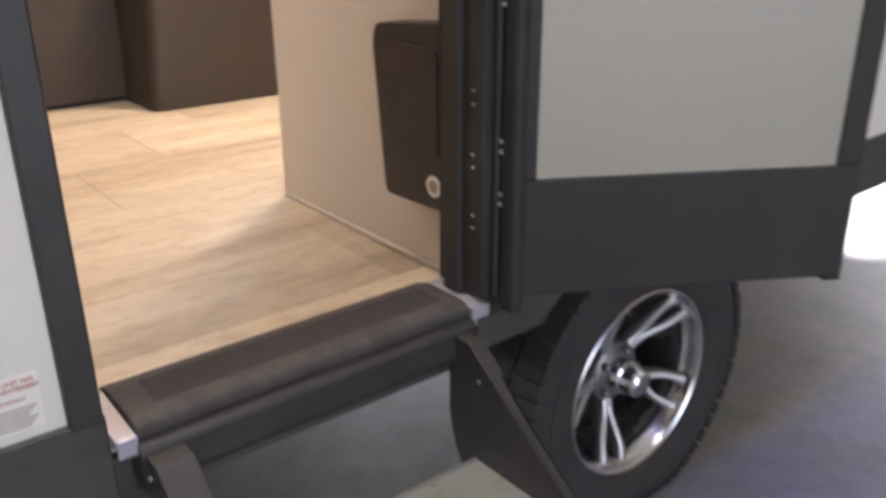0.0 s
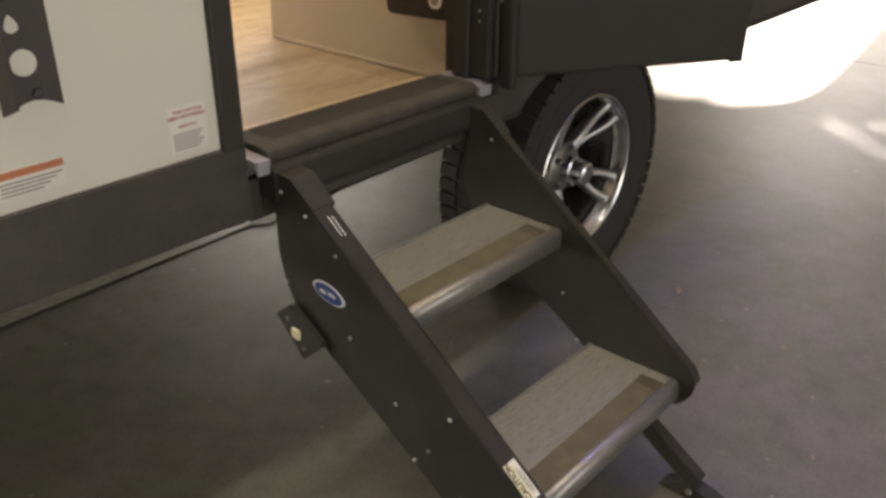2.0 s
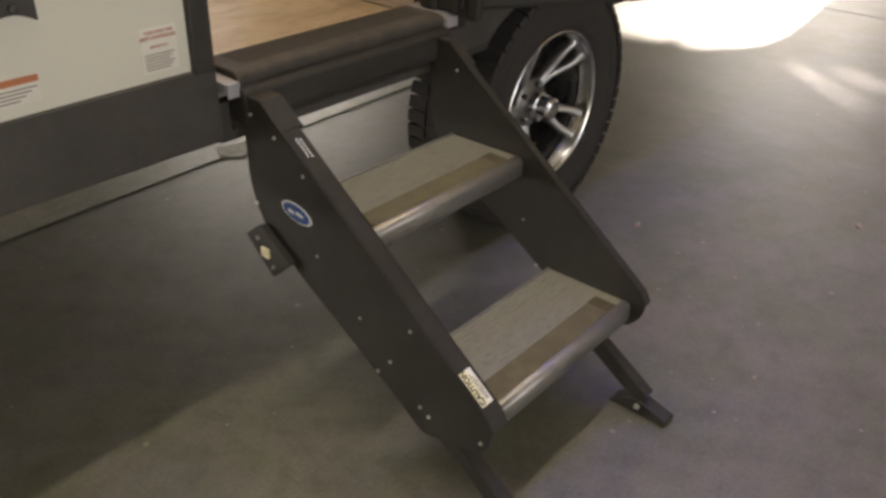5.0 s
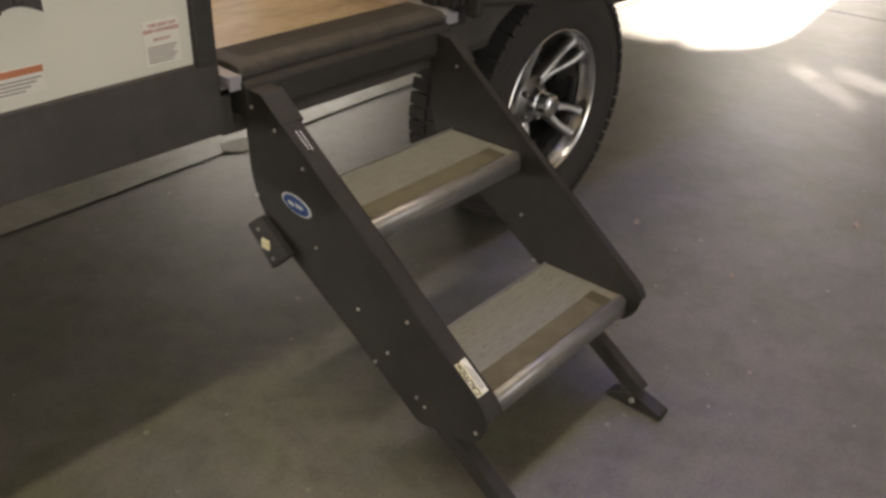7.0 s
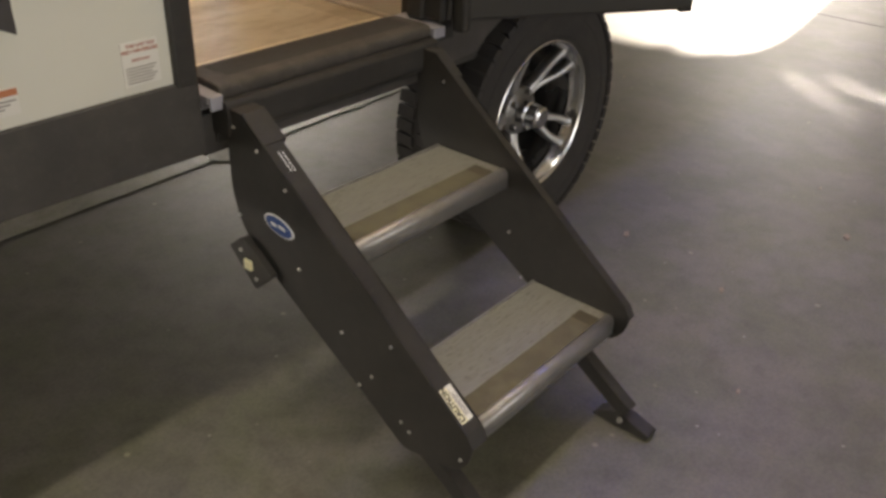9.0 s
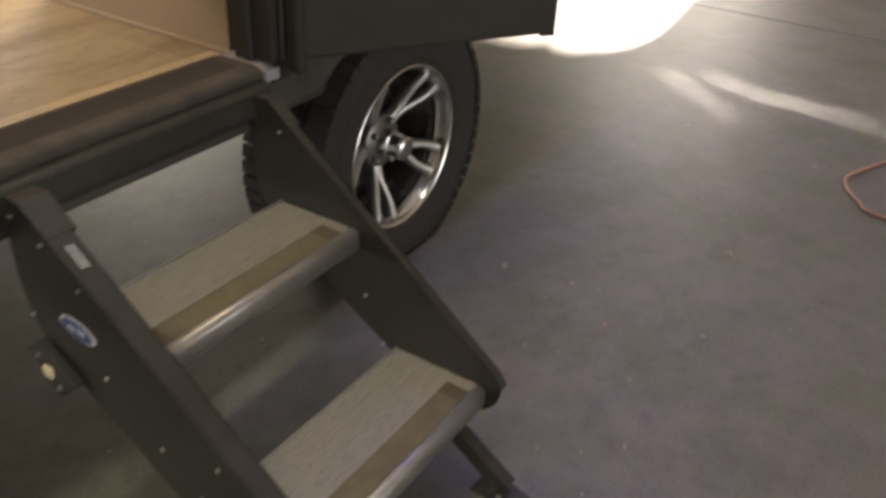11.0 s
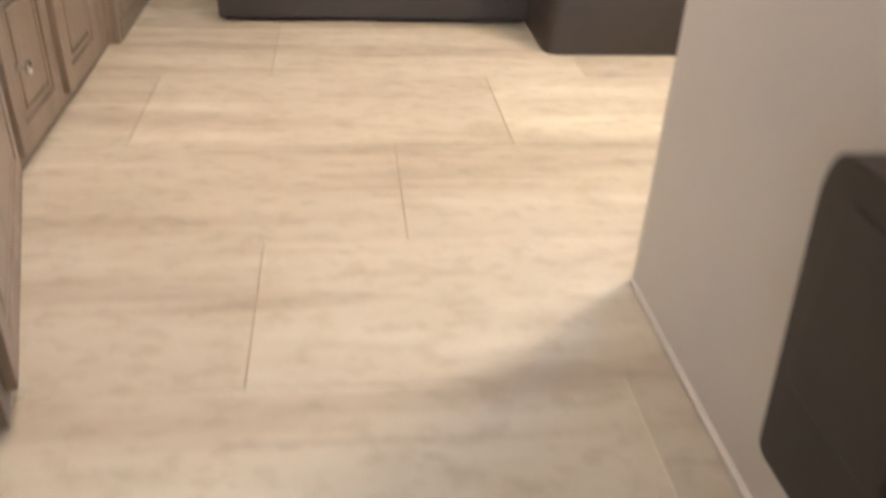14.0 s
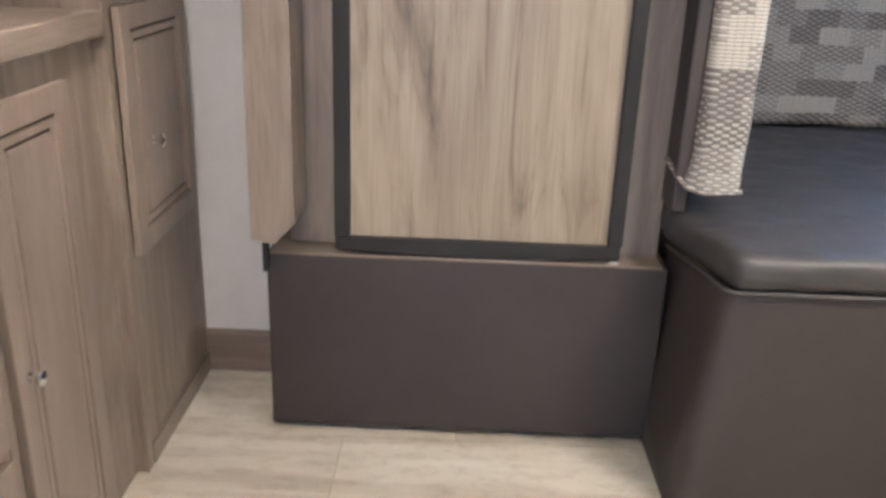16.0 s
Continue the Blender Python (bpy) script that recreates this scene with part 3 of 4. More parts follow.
part("skirt", merge(prism([(-4.6, 0.715), (-0.006, 0.686), (-0.006, 0.853), (-4.6, 0.853)], "y", -0.008, 0.05, 0.003), prism(skirt_r, "y", -0.008, 0.05)), "black_skirt", trailer, "black moulded lower skirt")
part("sill_apron", box(-0.006, 0.735, 0.0, 0.05, 0.677, 0.768, 0.002), "black_skirt", trailer)
part("underfloor", box(-4.6, 4.4, 0.05, 2.5, 0.66, 0.735, 0), "dark_under", trailer)
part("wheel_housing", prism([(HUBX + r * math.cos(math.radians(a)), HUBZ + r * math.sin(math.radians(a))) for r, rng in ((0.52, range(145, 34, -10)), (0.535, range(35, 146, 10))) for a in rng], "y", 0.05, 0.42), "dark_under", trailer)
part("chassis_rail", box(-4.6, 4.4, 0.55, 0.62, 0.56, 0.66, 0.004), "dark_under", trailer)
part("chassis_rail", box(-4.6, 4.4, 1.75, 1.82, 0.56, 0.66, 0.004), "dark_under", trailer)
part("end_wall", box(-4.65, -4.6, 0, 4.15, 0.66, 2.95, 0), "white_skin", trailer)
part("end_wall", box(4.4, 4.45, 0, 4.15, 0.66, 2.95, 0), "white_skin", trailer)
part("roof", box(-4.65, 4.45, 0.0, 4.2, 2.95, 3.0, 0), "white_skin", trailer)
part("back_wall", box(-4.65, 4.45, 4.15, 4.2, 0.66, 2.95, 0), "white_skin", trailer)
# axle and wheel
part("axle", sweep([(HUBX, 0.2, HUBZ), (HUBX, 2.3, HUBZ)], 0.035, 12), "dark_under", trailer)
WY = 0.0  # plane of the rim's outer edge


def turned(profile, seg=72, closed=False):
    return lathe([(r, y + WY) for r, y in profile], (HUBX, HUBZ), seg, closed)


wheel = part("wheel", turned([(0.240, 0.060), (0.232, 0.10), (0.230, 0.20), (0.222, 0.235), (0.06, 0.245)]), "rim_barrel", trailer, "alloy wheel with a deep polished barrel", smooth=True)
tyre = turned([(0.258, 0.045), (0.262, 0.016), (0.272, 0.004), (0.300, -0.002), (0.340, -0.006), (0.378, -0.004), (0.406, 0.0), (0.425, 0.022), (0.430, 0.07), (0.432, 0.14), (0.430, 0.22), (0.412, 0.262), (0.36, 0.285), (0.26, 0.28)], 96)
for v in tyre.verts:  # the loaded tyre lies flat on the ground
    v.co.z = max(v.co.z, 0.002)
part("tyre", tyre, "rubber", wheel, "black tyre with blocky shoulder lugs", smooth=True)
for r0, r1, y in ((0.284, 0.288, 0.0015), (0.349, 0.352, -0.0055)):  # moulded rings of the sidewall
    part("sidewall_ring", turned([(r0, y + 0.002), (r0 + 0.001, y - 0.002), (r1 - 0.001, y - 0.002), (r1, y + 0.002)], 96), "rubber", wheel, smooth=True)
lugs = []
for k in range(58):
    a = 2 * math.pi * k / 58
    for y0, y1, off in ((-0.007, 0.07, 0.0), (0.085, 0.13, 0.4), (0.145, 0.19, 0.0), (0.205, 0.272, 0.4)):
        r0 = 0.404 if y0 < 0.05 or y1 > 0.25 else 0.420
        b = box(r0, 0.436, y0 + WY, y1 + WY, -0.0185, 0.0185, 0)
        for v in b.verts:
            if v.co.x > 0.428 and v.co.y < 0.03 + WY:
                v.co.x -= 0.012
        b.transform(Matrix.Translation((HUBX, 0, HUBZ)) @ Matrix.Rotation(-a - off * 0.11, 4, "Y"))
        for v in b.verts:
            v.co.z = max(v.co.z, 0.001)
        lugs.append(b)
tagged(part("tread_pattern", merge(*lugs), "rubber", wheel), kind="stuff")
part("rim_lip", turned([(0.238, 0.066), (0.239, 0.052), (0.243, 0.046), (0.244, 0.034), (0.250, 0.028), (0.252, 0.016), (0.257, 0.004), (0.263, 0.004), (0.267, 0.014), (0.262, 0.04), (0.250, 0.066)], 96, True), "rim", wheel, "machined silver rim lip with a stepped inner edge", smooth=True)
part("brake_drum", turned([(0.005, 0.150), (0.150, 0.150), (0.158, 0.158), (0.158, 0.24)], 48), "dark_under", wheel, smooth=True)


def spoke(angle, side):
    """One bar of a wishbone: joined to its twin at the sunken hub, bowing apart out to the rim."""
    bm = bmesh.new()
    rings = []
    for k in range(13):
        t = k / 12
        r = 0.066 + t * 0.180
        f = max(0.0, min(1.0, (t - 0.16) / 0.7))
        off = side * (0.0075 + 0.031 * f * f * (3 - 2 * f))
        w = 0.0118 + 0.002 * (1 - t) + 0.005 * max(0.0, t - 0.82) / 0.18
        y = 0.098 - 0.072 * t ** 1.3 + WY
        out, side_way = Vector((math.cos(angle), 0, math.sin(angle))), Vector((-math.sin(angle), 0, math.cos(angle)))
        c = Vector((HUBX, 0, HUBZ)) + out * math.sqrt(r * r - off * off) + side_way * off
        s = side_way * w
        section = [(math.cos(math.pi * q / 8), 0.011 - 0.011 * math.sin(math.pi * q / 8)) for q in range(9)] + [(-1, 0.04), (1, 0.04)]
        rings.append([bm.verts.new(c + s * p + Vector((0, y + d, 0))) for p, d in section])
    for a, b in zip(rings, rings[1:]):
        for k in range(11):
            bm.faces.new((a[k], a[(k + 1) % 11], b[(k + 1) % 11], b[k]))
    bm.faces.new(rings[0])
    bm.faces.new(rings[-1][::-1])
    return bm


for k in range(5):
    for side in (-1, 1):
        part("spoke", spoke(math.radians(114 + 72 * k), side), "spoke", wheel, "grey satin alloy spoke", smooth=True)
part("hub_ring", turned([(0.040, 0.086), (0.052, 0.090), (0.082, 0.095), (0.088, 0.104), (0.086, 0.14), (0.07, 0.18)], 48), "rim_dark", wheel, smooth=True)
part("centre_cap", turned([(0.0005, 0.000), (0.029, 0.001), (0.037, 0.006), (0.040, 0.016), (0.041, 0.050), (0.046, 0.054), (0.047, 0.094)], 14), "rim", wheel, "tall faceted chrome centre cap")
for k in range(5):
    a = math.radians(72 * k + 146)
    part("lug_nut", disc((HUBX + 0.068 * math.cos(a), 0.096 + WY, HUBZ + 0.068 * math.sin(a)), (0, -1, 0), 0.0105, 0.024, 6, 0.005), "rim_dark", wheel)

# ---- entry frame, sill and doors ----
entry = thing("entry_frame", "black metal entry door frame with an aluminium sill", "door frame", (0.35, 0.02, 0.77), kind="structure")
part("jamb", box(-0.058, -0.010, -0.014, 0.06, 0.845, 2.62, 0.004), "black_paint", entry)
part("jamb", box(-0.030, -0.008, 0.02, 0.12, 0.80, 2.62, 0.002), "black_paint", entry)
part("jamb", box(0.737, 0.80, -0.02, 0.12, 0.78, 2.62, 0.004), "black_plastic", entry)
part("head", box(-0.066, 0.80, -0.014, 0.12, 2.56, 2.62, 0.004), "black_paint", entry)
part("sill", merge(box(-0.008, 0.744, -0.006, 0.135, 0.783, 0.801, 0.002), box(0.030, 0.744, -0.006, 0.002, 0.760, 0.790, 0.001)), "alu", entry, "bright aluminium sill plate")
part("sill_end", prism(rounded([(-0.034, 0.802), (-0.034, 0.826), (-0.004, 0.835), (0.105, 0.835), (0.105, 0.802)], 0.004, 2), "x", 0.691, 0.735, 0.0015), "sill_alu", entry, "bright aluminium end piece of the sill")
part("sill_end", prism(rounded([(-0.034, 0.802), (-0.034, 0.820), (0.118, 0.826), (0.118, 0.802)], 0.003, 2), "x", -0.007, 0.0250, 0.001), "sill_alu", entry, "dull aluminium end piece of the sill")
part("end_cap", box(-0.006, 0.0255, -0.0425, -0.0345, 0.789, 0.821, 0.002), "sill_alu", entry, "dull aluminium end cap")
part("end_cap", box(0.6905, 0.7355, -0.0425, -0.0345, 0.800, 0.828, 0.002), "sill_alu", entry)
# bluish white colour carries the daylight on this strip
part("sill_lip", box(-0.002, 0.738, 0.135, 0.162, FLOOR, 0.800, 0.004), "badge_white", entry)

cover_profile = rounded([(-0.034, 0.801), (-0.034, 0.834), (0.0, 0.838), (0.10, 0.836), (0.142, 0.820), (0.142, 0.801)], 0.014, 4)
mat = tagged(part("threshold_mat", prism(cover_profile, "x", 0.026, 0.690, 0.003), "mat"), "scuffed charcoal rubber threshold mat over the sill", "mat")

part("inset", box(0.075, 0.655, 0.006, 0.088, 0.8362, 0.8378, 0.0005), "mat_inset", mat, "dark ribbed rubber inset")

# screen door, folded back, seen by its edge
screen = thing("screen_door", "black framed screen door standing open against the jamb", "screen door", (0.69, 0.0, 0.862))
part("stile", box(0.698, 0.733, 0.012, 0.060, 0.838, 2.54, 0.005), "black_plastic", screen)
part("stile_channel", box(0.712, 0.734, -0.045, 0.012, 0.842, 2.54, 0.004), "black_plastic", screen)
for z in (0.985, 1.01, 1.105, 1.13, 1.225, 1.25, 1.50, 1.525):
    part("screw", disc((0.7115, -0.016, z), (-1, -0.2, 0), 0.0030, 0.0025, 12, 0.001), "zinc", screen)

# main door, swung back
HINGE, CORNER = Vector((0.753, -0.078)), Vector((1.354, -0.436))
wd = (CORNER - HINGE).length
dm = Matrix.Translation((HINGE.x, HINGE.y, 0)) @ Matrix.Rotation(math.atan2(CORNER.y - HINGE.y, CORNER.x - HINGE.x), 4, "Z")
door = thing("entry_door", "black framed trailer entry door with a pale grey panel, swung wide open", "door", (0.745, -0.085, 0.848), kind="structure")


def dbox(*a, **k):
    b = box(*a, **k)
    b.transform(dm)
    return b


part("kick_plate", dbox(0.0, wd, -0.004, 0.045, 0.848, 1.086, 0.005), "black_plastic", door, "black lower kick plate")
part("hinge_stile", dbox(-0.002, 0.046, -0.006, 0.045, 1.086, 2.54, 0.005), "black_plastic", door)
part("lock_stile", dbox(wd - 0.052, wd, -0.006, 0.045, 1.086, 2.54, 0.005), "black_plastic", door)
part("top_rail", dbox(0.046, wd - 0.052, -0.006, 0.045, 2.49, 2.54, 0.005), "black_paint", door)
part("panel", dbox(0.046, wd - 0.052, 0.0, 0.045, 1.086, 2.49, 0.001), "door_skin", door, "smooth pale grey door panel")
part("gasket", dbox(0.0, wd, 0.02, 0.04, 0.838, 0.848, 0.002), "rubber", door)
part("corner_foot", dbox(wd - 0.035, wd + 0.004, 0.002, 0.035, 0.836, 0.85, 0.003), "black_plastic", door)
part("hinge_channel", merge(box(0.736, 0.765, -0.054, -0.02, 0.842, 2.54, 0.006), box(0.744, 0.776, -0.098, -0.056, 0.815, 2.54, 0.01)), "black_plastic", door)
for z in (1.036, 1.056, 1.138, 1.158, 1.40, 1.42):
    part("screw", disc((0.745, -0.056, z), (-0.35, -1, 0), 0.0045, 0.004, 12, 0.002), "zinc", door)

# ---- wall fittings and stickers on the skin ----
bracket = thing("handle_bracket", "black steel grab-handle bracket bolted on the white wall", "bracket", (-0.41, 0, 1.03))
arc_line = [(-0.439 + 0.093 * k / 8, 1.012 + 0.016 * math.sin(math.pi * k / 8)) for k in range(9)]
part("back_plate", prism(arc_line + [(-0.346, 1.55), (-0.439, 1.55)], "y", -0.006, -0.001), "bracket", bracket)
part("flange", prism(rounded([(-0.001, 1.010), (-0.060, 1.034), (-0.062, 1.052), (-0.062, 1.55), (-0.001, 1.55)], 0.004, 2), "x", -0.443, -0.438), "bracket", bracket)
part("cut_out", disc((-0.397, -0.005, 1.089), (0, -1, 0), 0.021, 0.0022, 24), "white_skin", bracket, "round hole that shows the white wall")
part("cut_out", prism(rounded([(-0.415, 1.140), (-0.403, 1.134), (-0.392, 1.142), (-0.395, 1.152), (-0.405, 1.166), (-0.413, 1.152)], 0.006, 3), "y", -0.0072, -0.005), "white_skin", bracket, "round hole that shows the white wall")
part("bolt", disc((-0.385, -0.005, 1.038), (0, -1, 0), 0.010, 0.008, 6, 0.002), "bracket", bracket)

# fold-out grab handle: chrome arm with a black grip at its outer end
handle = thing("grab_handle", "fold-out chrome grab handle with a black rounded grip end", "grab handle", (-0.40, 0.0, 1.30))
part("wall_plate", disc((-0.40, -0.006, 1.30), (0, -1, 0), 0.050, 0.02, 28), "black_plastic", handle)
arm = [(-0.40 + 0.047 * t, -0.022 - 0.690 * t, 1.30 + 0.125 * t + 0.02 * math.sin(math.pi * t)) for t in [k / 14 for k in range(15)]]
part("arm", sweep(arm, 0.022, 16), "chrome", handle, "chrome tube arm", smooth=True)
grip_line = [(0.004, 1.352), (0.026, 1.356), (0.038, 1.364), (0.042, 1.378), (0.042, 1.415)]
for profile, name, mat_name in ((grip_line, "grip", "black_plastic"), ([(0.043, 1.415), (0.043, 1.421)], "label_band", "yellow"), ([(0.042, 1.421), (0.043, 1.423), (0.043, 1.446), (0.042, 1.448)], "chrome_band", "chrome"), ([(0.041, 1.448), (0.041, 1.70), (0.030, 1.72), (0.004, 1.725)], "grip", "black_plastic")):
    b = lathe(profile, (0, 0), 32)
    b.transform(Matrix.Translation((-0.353, -0.712, 0.005)) @ Matrix.Rotation(math.radians(90), 4, "X"))
    part(name, b, mat_name, handle, smooth=True)


def sticker(name, label, x0, x1, z0, z1, bars):
    ob = thing(name, label, "sticker", (x0, 0, z0))
    part("sheet", box(x0, x1, -0.0016, -0.0002, z0, z1, 0), "paper", ob)
    for bx0, bx1, bz0, bz1, mat in bars:
        w, h = x1 - x0, z1 - z0
        part("print_bar", box(x0 + bx0 * w, x0 + bx1 * w, -0.0022, -0.0014, z0 + bz0 * h, z0 + bz1 * h, 0), mat, ob)
    return ob


lines = [(0.08, 0.9 - 0.07 * (k % 3), 0.40 - 0.068 * k, 0.43 - 0.068 * k, "grey_print") for k in range(6)]
winter = sticker("warning_sticker", "white warning sticker with red heading and grey small print", -0.164, -0.085, 0.870, 0.956, lines)
for text, size, x, z in (("THIS UNIT HAS", 0.0092, -0.122, 0.948), ("BEEN WINTERIZED", 0.0092, -0.124, 0.9375), ("IMPORTANT", 0.007, -0.124, 0.920)):
    writing("lettering", text, size, "red_print", Matrix.Translation((x, -0.0022, z)) @ Matrix.Rotation(math.radians(90), 4, "X"), winter)
sticker("warning_sticker", "white warning sticker with an orange bar and grey small print", -0.478, -0.366, 0.876, 0.924, [(0.0, 1.0, 0.72, 0.98, "orange"), *[(0.04, 0.96 - 0.1 * k, 0.52 - 0.14 * k, 0.58 - 0.14 * k, "grey_print") for k in range(4)]])

# ---- entry steps ----
steps = thing("entry_steps", "black steel fold-out entry steps with two grey treads", "steps", (0.35, -0.8, 0.0))
outline = [(-0.036, 0.790), (-0.098, 0.789), (-0.138, 0.758), (-0.20, 0.710), (-0.730, 0.310), (-0.746, 0.282), (-0.738, 0.240), (-0.708, 0.204), (-0.640, 0.190), (-0.565, 0.172), (-0.437, 0.258), (-0.176, 0.420), (-0.085, 0.492), (-0.057, 0.540), (-0.040, 0.60)]
outline = rounded(outline, 0.018, 3)
top_edge = [(-0.036, 0.790), (-0.098, 0.789), (-0.138, 0.758), (-0.20, 0.710), (-0.730, 0.310), (-0.746, 0.282)]


def flange_strip(x0, x1):
    lower = [(y + 0.003, z - 0.005) for y, z in top_edge]
    return prism(top_edge + lower[::-1], "x", x0, x1, 0.0)


for x_plate, x_flange in (((0.0295, 0.0345), (0.0315, 0.078)), ((0.636, 0.641), (0.638, 0.660))):
    rail = part("side_rail", merge(prism(outline, "x", *x_plate), flange_strip(*x_flange)), "black_paint", steps, "black steel side rail with a top flange")
    xe = x_flange[1]
    part("flange_lip", prism(top_edge + [(y + 0.012, z - 0.022) for y, z in top_edge][::-1], "x", xe - 0.004, xe, 0.0), "black_paint", rail)
for x0, x1 in ((0.028, 0.088), (0.634, 0.668)):
    cap_line = [(-0.036, 0.793), (-0.098, 0.792), (-0.138, 0.761), (-0.162, 0.742)]
    part("hinge_cap", prism(cap_line + [(y + 0.006, z - 0.012) for y, z in cap_line][::-1], "x", x0, x1, 0.0015), "black_paint", steps)
for y, z in ((-0.064, 0.754), (-0.137, 0.722), (-0.222, 0.662), (-0.060, 0.543), (-0.254, 0.484), (-0.382, 0.383), (-0.434, 0.270), (-0.471, 0.313), (-0.526, 0.420), (-0.557, 0.240), (-0.581, 0.227), (-0.719, 0.241)):
    part("bolt", disc((0.0298, y, z), (-1, 0, 0), 0.0042, 0.004, 10, 0.002), "zinc", steps)
for y, z in ((-0.053, 0.756), (-0.128, 0.722), (-0.372, 0.379), (-0.424, 0.261)):
    part("bolt", disc((0.6365, y, z), (-1, 0, 0), 0.0042, 0.005, 10, 0.002), "zinc", steps)


def tread(y0, y1, z):
    nose = rounded([(y0, z - 0.046), (y0, z - 0.012), (y0 + 0.014, z), (y1, z - 0.002), (y1, z - 0.03), (y1 - 0.004, z - 0.03), (y1 - 0.004, z - 0.008), (y0 + 0.03, z - 0.008), (y0 + 0.006, z - 0.022), (y0 + 0.006, z - 0.046)], 0.005, 3)
    tr = part("tread", prism(nose, "x", 0.035, 0.6355), "tread", steps, "grey step tread with fine streaked pattern")
    arc_pts = [(y0 + 0.014 - 0.0165 * math.cos(math.radians(9 * k)), z - 0.0140 + 0.0165 * math.sin(math.radians(9 * k))) for k in range(11)]
    skin = [(y0 - 0.0025, z - 0.047), (y0 - 0.0025, z - 0.016)] + arc_pts + [(y0 + 0.0155, z + 0.0025), (y0 + 0.020, z + 0.0025)]
    inner = [(y0 + 0.020, z + 0.0004), (y0 + 0.014, z + 0.0004), (y0 + 0.0045, z - 0.004), (y0 + 0.0003, z - 0.014), (y0 + 0.0003, z - 0.047)]
    part("nosing", prism(skin + inner, "x", 0.0355, 0.635), "nosing", tr, "worn bright aluminium nosing with a rounded edge", smooth=True)
    part("back_edge", box(0.036, 0.635, y1 - 0.005, y1 + 0.0015, z - 0.006, z + 0.0018, 0.0008, 1), "nosing", tr, "thin bright aluminium back edge")
    for gx in ((0.086, 0.126), (0.563, 0.603)):
        part("grip_end", box(*gx, y0 + 0.0215, y0 + 0.080, z - 0.001, z + 0.0021, 0.0006, 1), "grip_end", tr, "dark end of the anti-slip strip")
    part("grip_strip", box(0.1265, 0.5625, y0 + 0.0215, y0 + 0.079, z - 0.001, z + 0.0022, 0.0006, 1), "grip", tr, "worn brown anti-slip strip")


tread(-0.352, -0.120, 0.547)
tread(-0.706, -0.462, 0.270)
part("cross_beam", prism(rounded([(-0.052, 0.728), (-0.058, 0.742), (-0.058, 0.798), (-0.050, 0.806), (0.0, 0.806), (0.0, 0.728)], 0.006, 3), "x", 0.022, 0.688), "black_paint", steps, "black steel cross beam below the sill")
part("cross_beam", box(0.025, 0.686, -0.008, 0.000, 0.70, 0.73, 0.002), "black_paint", steps)
for x0 in (0.048, 0.586):
    leg = part("leg", prism([(-0.53, 0.20), (-0.565, 0.228), (-0.815, 0.066), (-0.792, 0.030)], "x", x0, x0 + 0.034, 0.003), "black_paint", steps, "telescopic black steel leg")
    part("foot", prism(rounded([(-0.715, 0.001), (-0.78, 0.001), (-0.872, 0.001), (-0.876, 0.017), (-0.82, 0.034), (-0.78, 0.044), (-0.722, 0.012)], 0.005, 2), "x", x0 - 0.002, x0 + 0.042, 0.002), "black_paint", leg)
    part("bolt", disc((x0 - 0.006, -0.796, 0.030), (-1, 0, 0), 0.0075, 0.008, 8, 0.002), "zinc", leg)
latch = part("latch_plate", prism(rounded([(-0.035, 0.464), (-0.086, 0.506), (-0.185, 0.440), (-0.120, 0.380)], 0.008, 3), "x", 0.008, 0.027, 0.002), "black_paint", steps, "black latch plate")
part("bolt", disc((0.008, -0.080, 0.470), (-1, 0, 0), 0.005, 0.004, 10), "zinc", latch)
part("bolt", disc((0.008, -0.128, 0.412), (-1, 0, 0), 0.005, 0.004, 10), "zinc", latch)
part("sticker", box(0.001, 0.0085, -0.118, -0.093, 0.430, 0.454, 0.002), "yellow", latch, "small pale yellow sticker")
# oval badge on the rail
ma = Matrix.Translation((0.029, -0.1955, 0.567)) @ Matrix.Rotation(math.radians(9), 4, "X")
for r, t, mat in ((1.0, 0.0022, "badge_white"), (0.86, 0.0034, "blue")):
    pts = [(0.048 * r * math.cos(2 * math.pi * k / 32), 0.0215 * r * math.sin(2 * math.pi * k / 32) ) for k in range(32)]
    b = prism(pts, "x", -t, 0.0, 0)
    b.transform(ma)
    part("badge", b, mat, steps, "blue oval badge with a white rim")
for y0, y1, z0, z1 in ((-0.022, 0.0, -0.002, 0.006), (0.006, 0.024, -0.006, 0.002)):
    b = box(-0.0042, -0.003, y0, y1, z0, z1, 0)
    b.transform(ma)
    part("badge_mark", b, "badge_white", steps)
# stickers lying on the flange, along its slope
def on_flange(y, x0, dz):
    z = 0.710 + (y + 0.20) * 0.7555
    return Matrix.Translation((x0, y, z + dz)) @ Matrix.Rotation(math.atan(0.7555), 4, "X")
fm = on_flange(-0.680, 0.0525, 0.0008)
b = box(-0.017, 0.017, -0.040, 0.040, 0, 0.0012, 0)
b.transform(fm)
caution = part("caution_sticker", b, "paper", steps, "cream caution sticker with black letters")
b = box(-0.0167, 0.001, -0.0395, 0.0395, 0.001, 0.0017, 0)
b.transform(fm)
part("yellow_band", b, "yellow", caution)
writing("caution_lettering", "CAUTION", 0.0175, "ink", fm @ Matrix.Translation((-0.0082, 0.003, 0.002)) @ Matrix.Rotation(math.radians(90), 4, "Z"), caution)
for k in range(3):
    b = box(0.003 + 0.004 * k, 0.005 + 0.004 * k, -0.030, 0.030 - 0.007 * k, 0.001, 0.0017, 0)
    b.transform(fm)
    part("print_bar", b, "grey_print", caution)
fm = on_flange(-0.199, 0.056, 0.001)
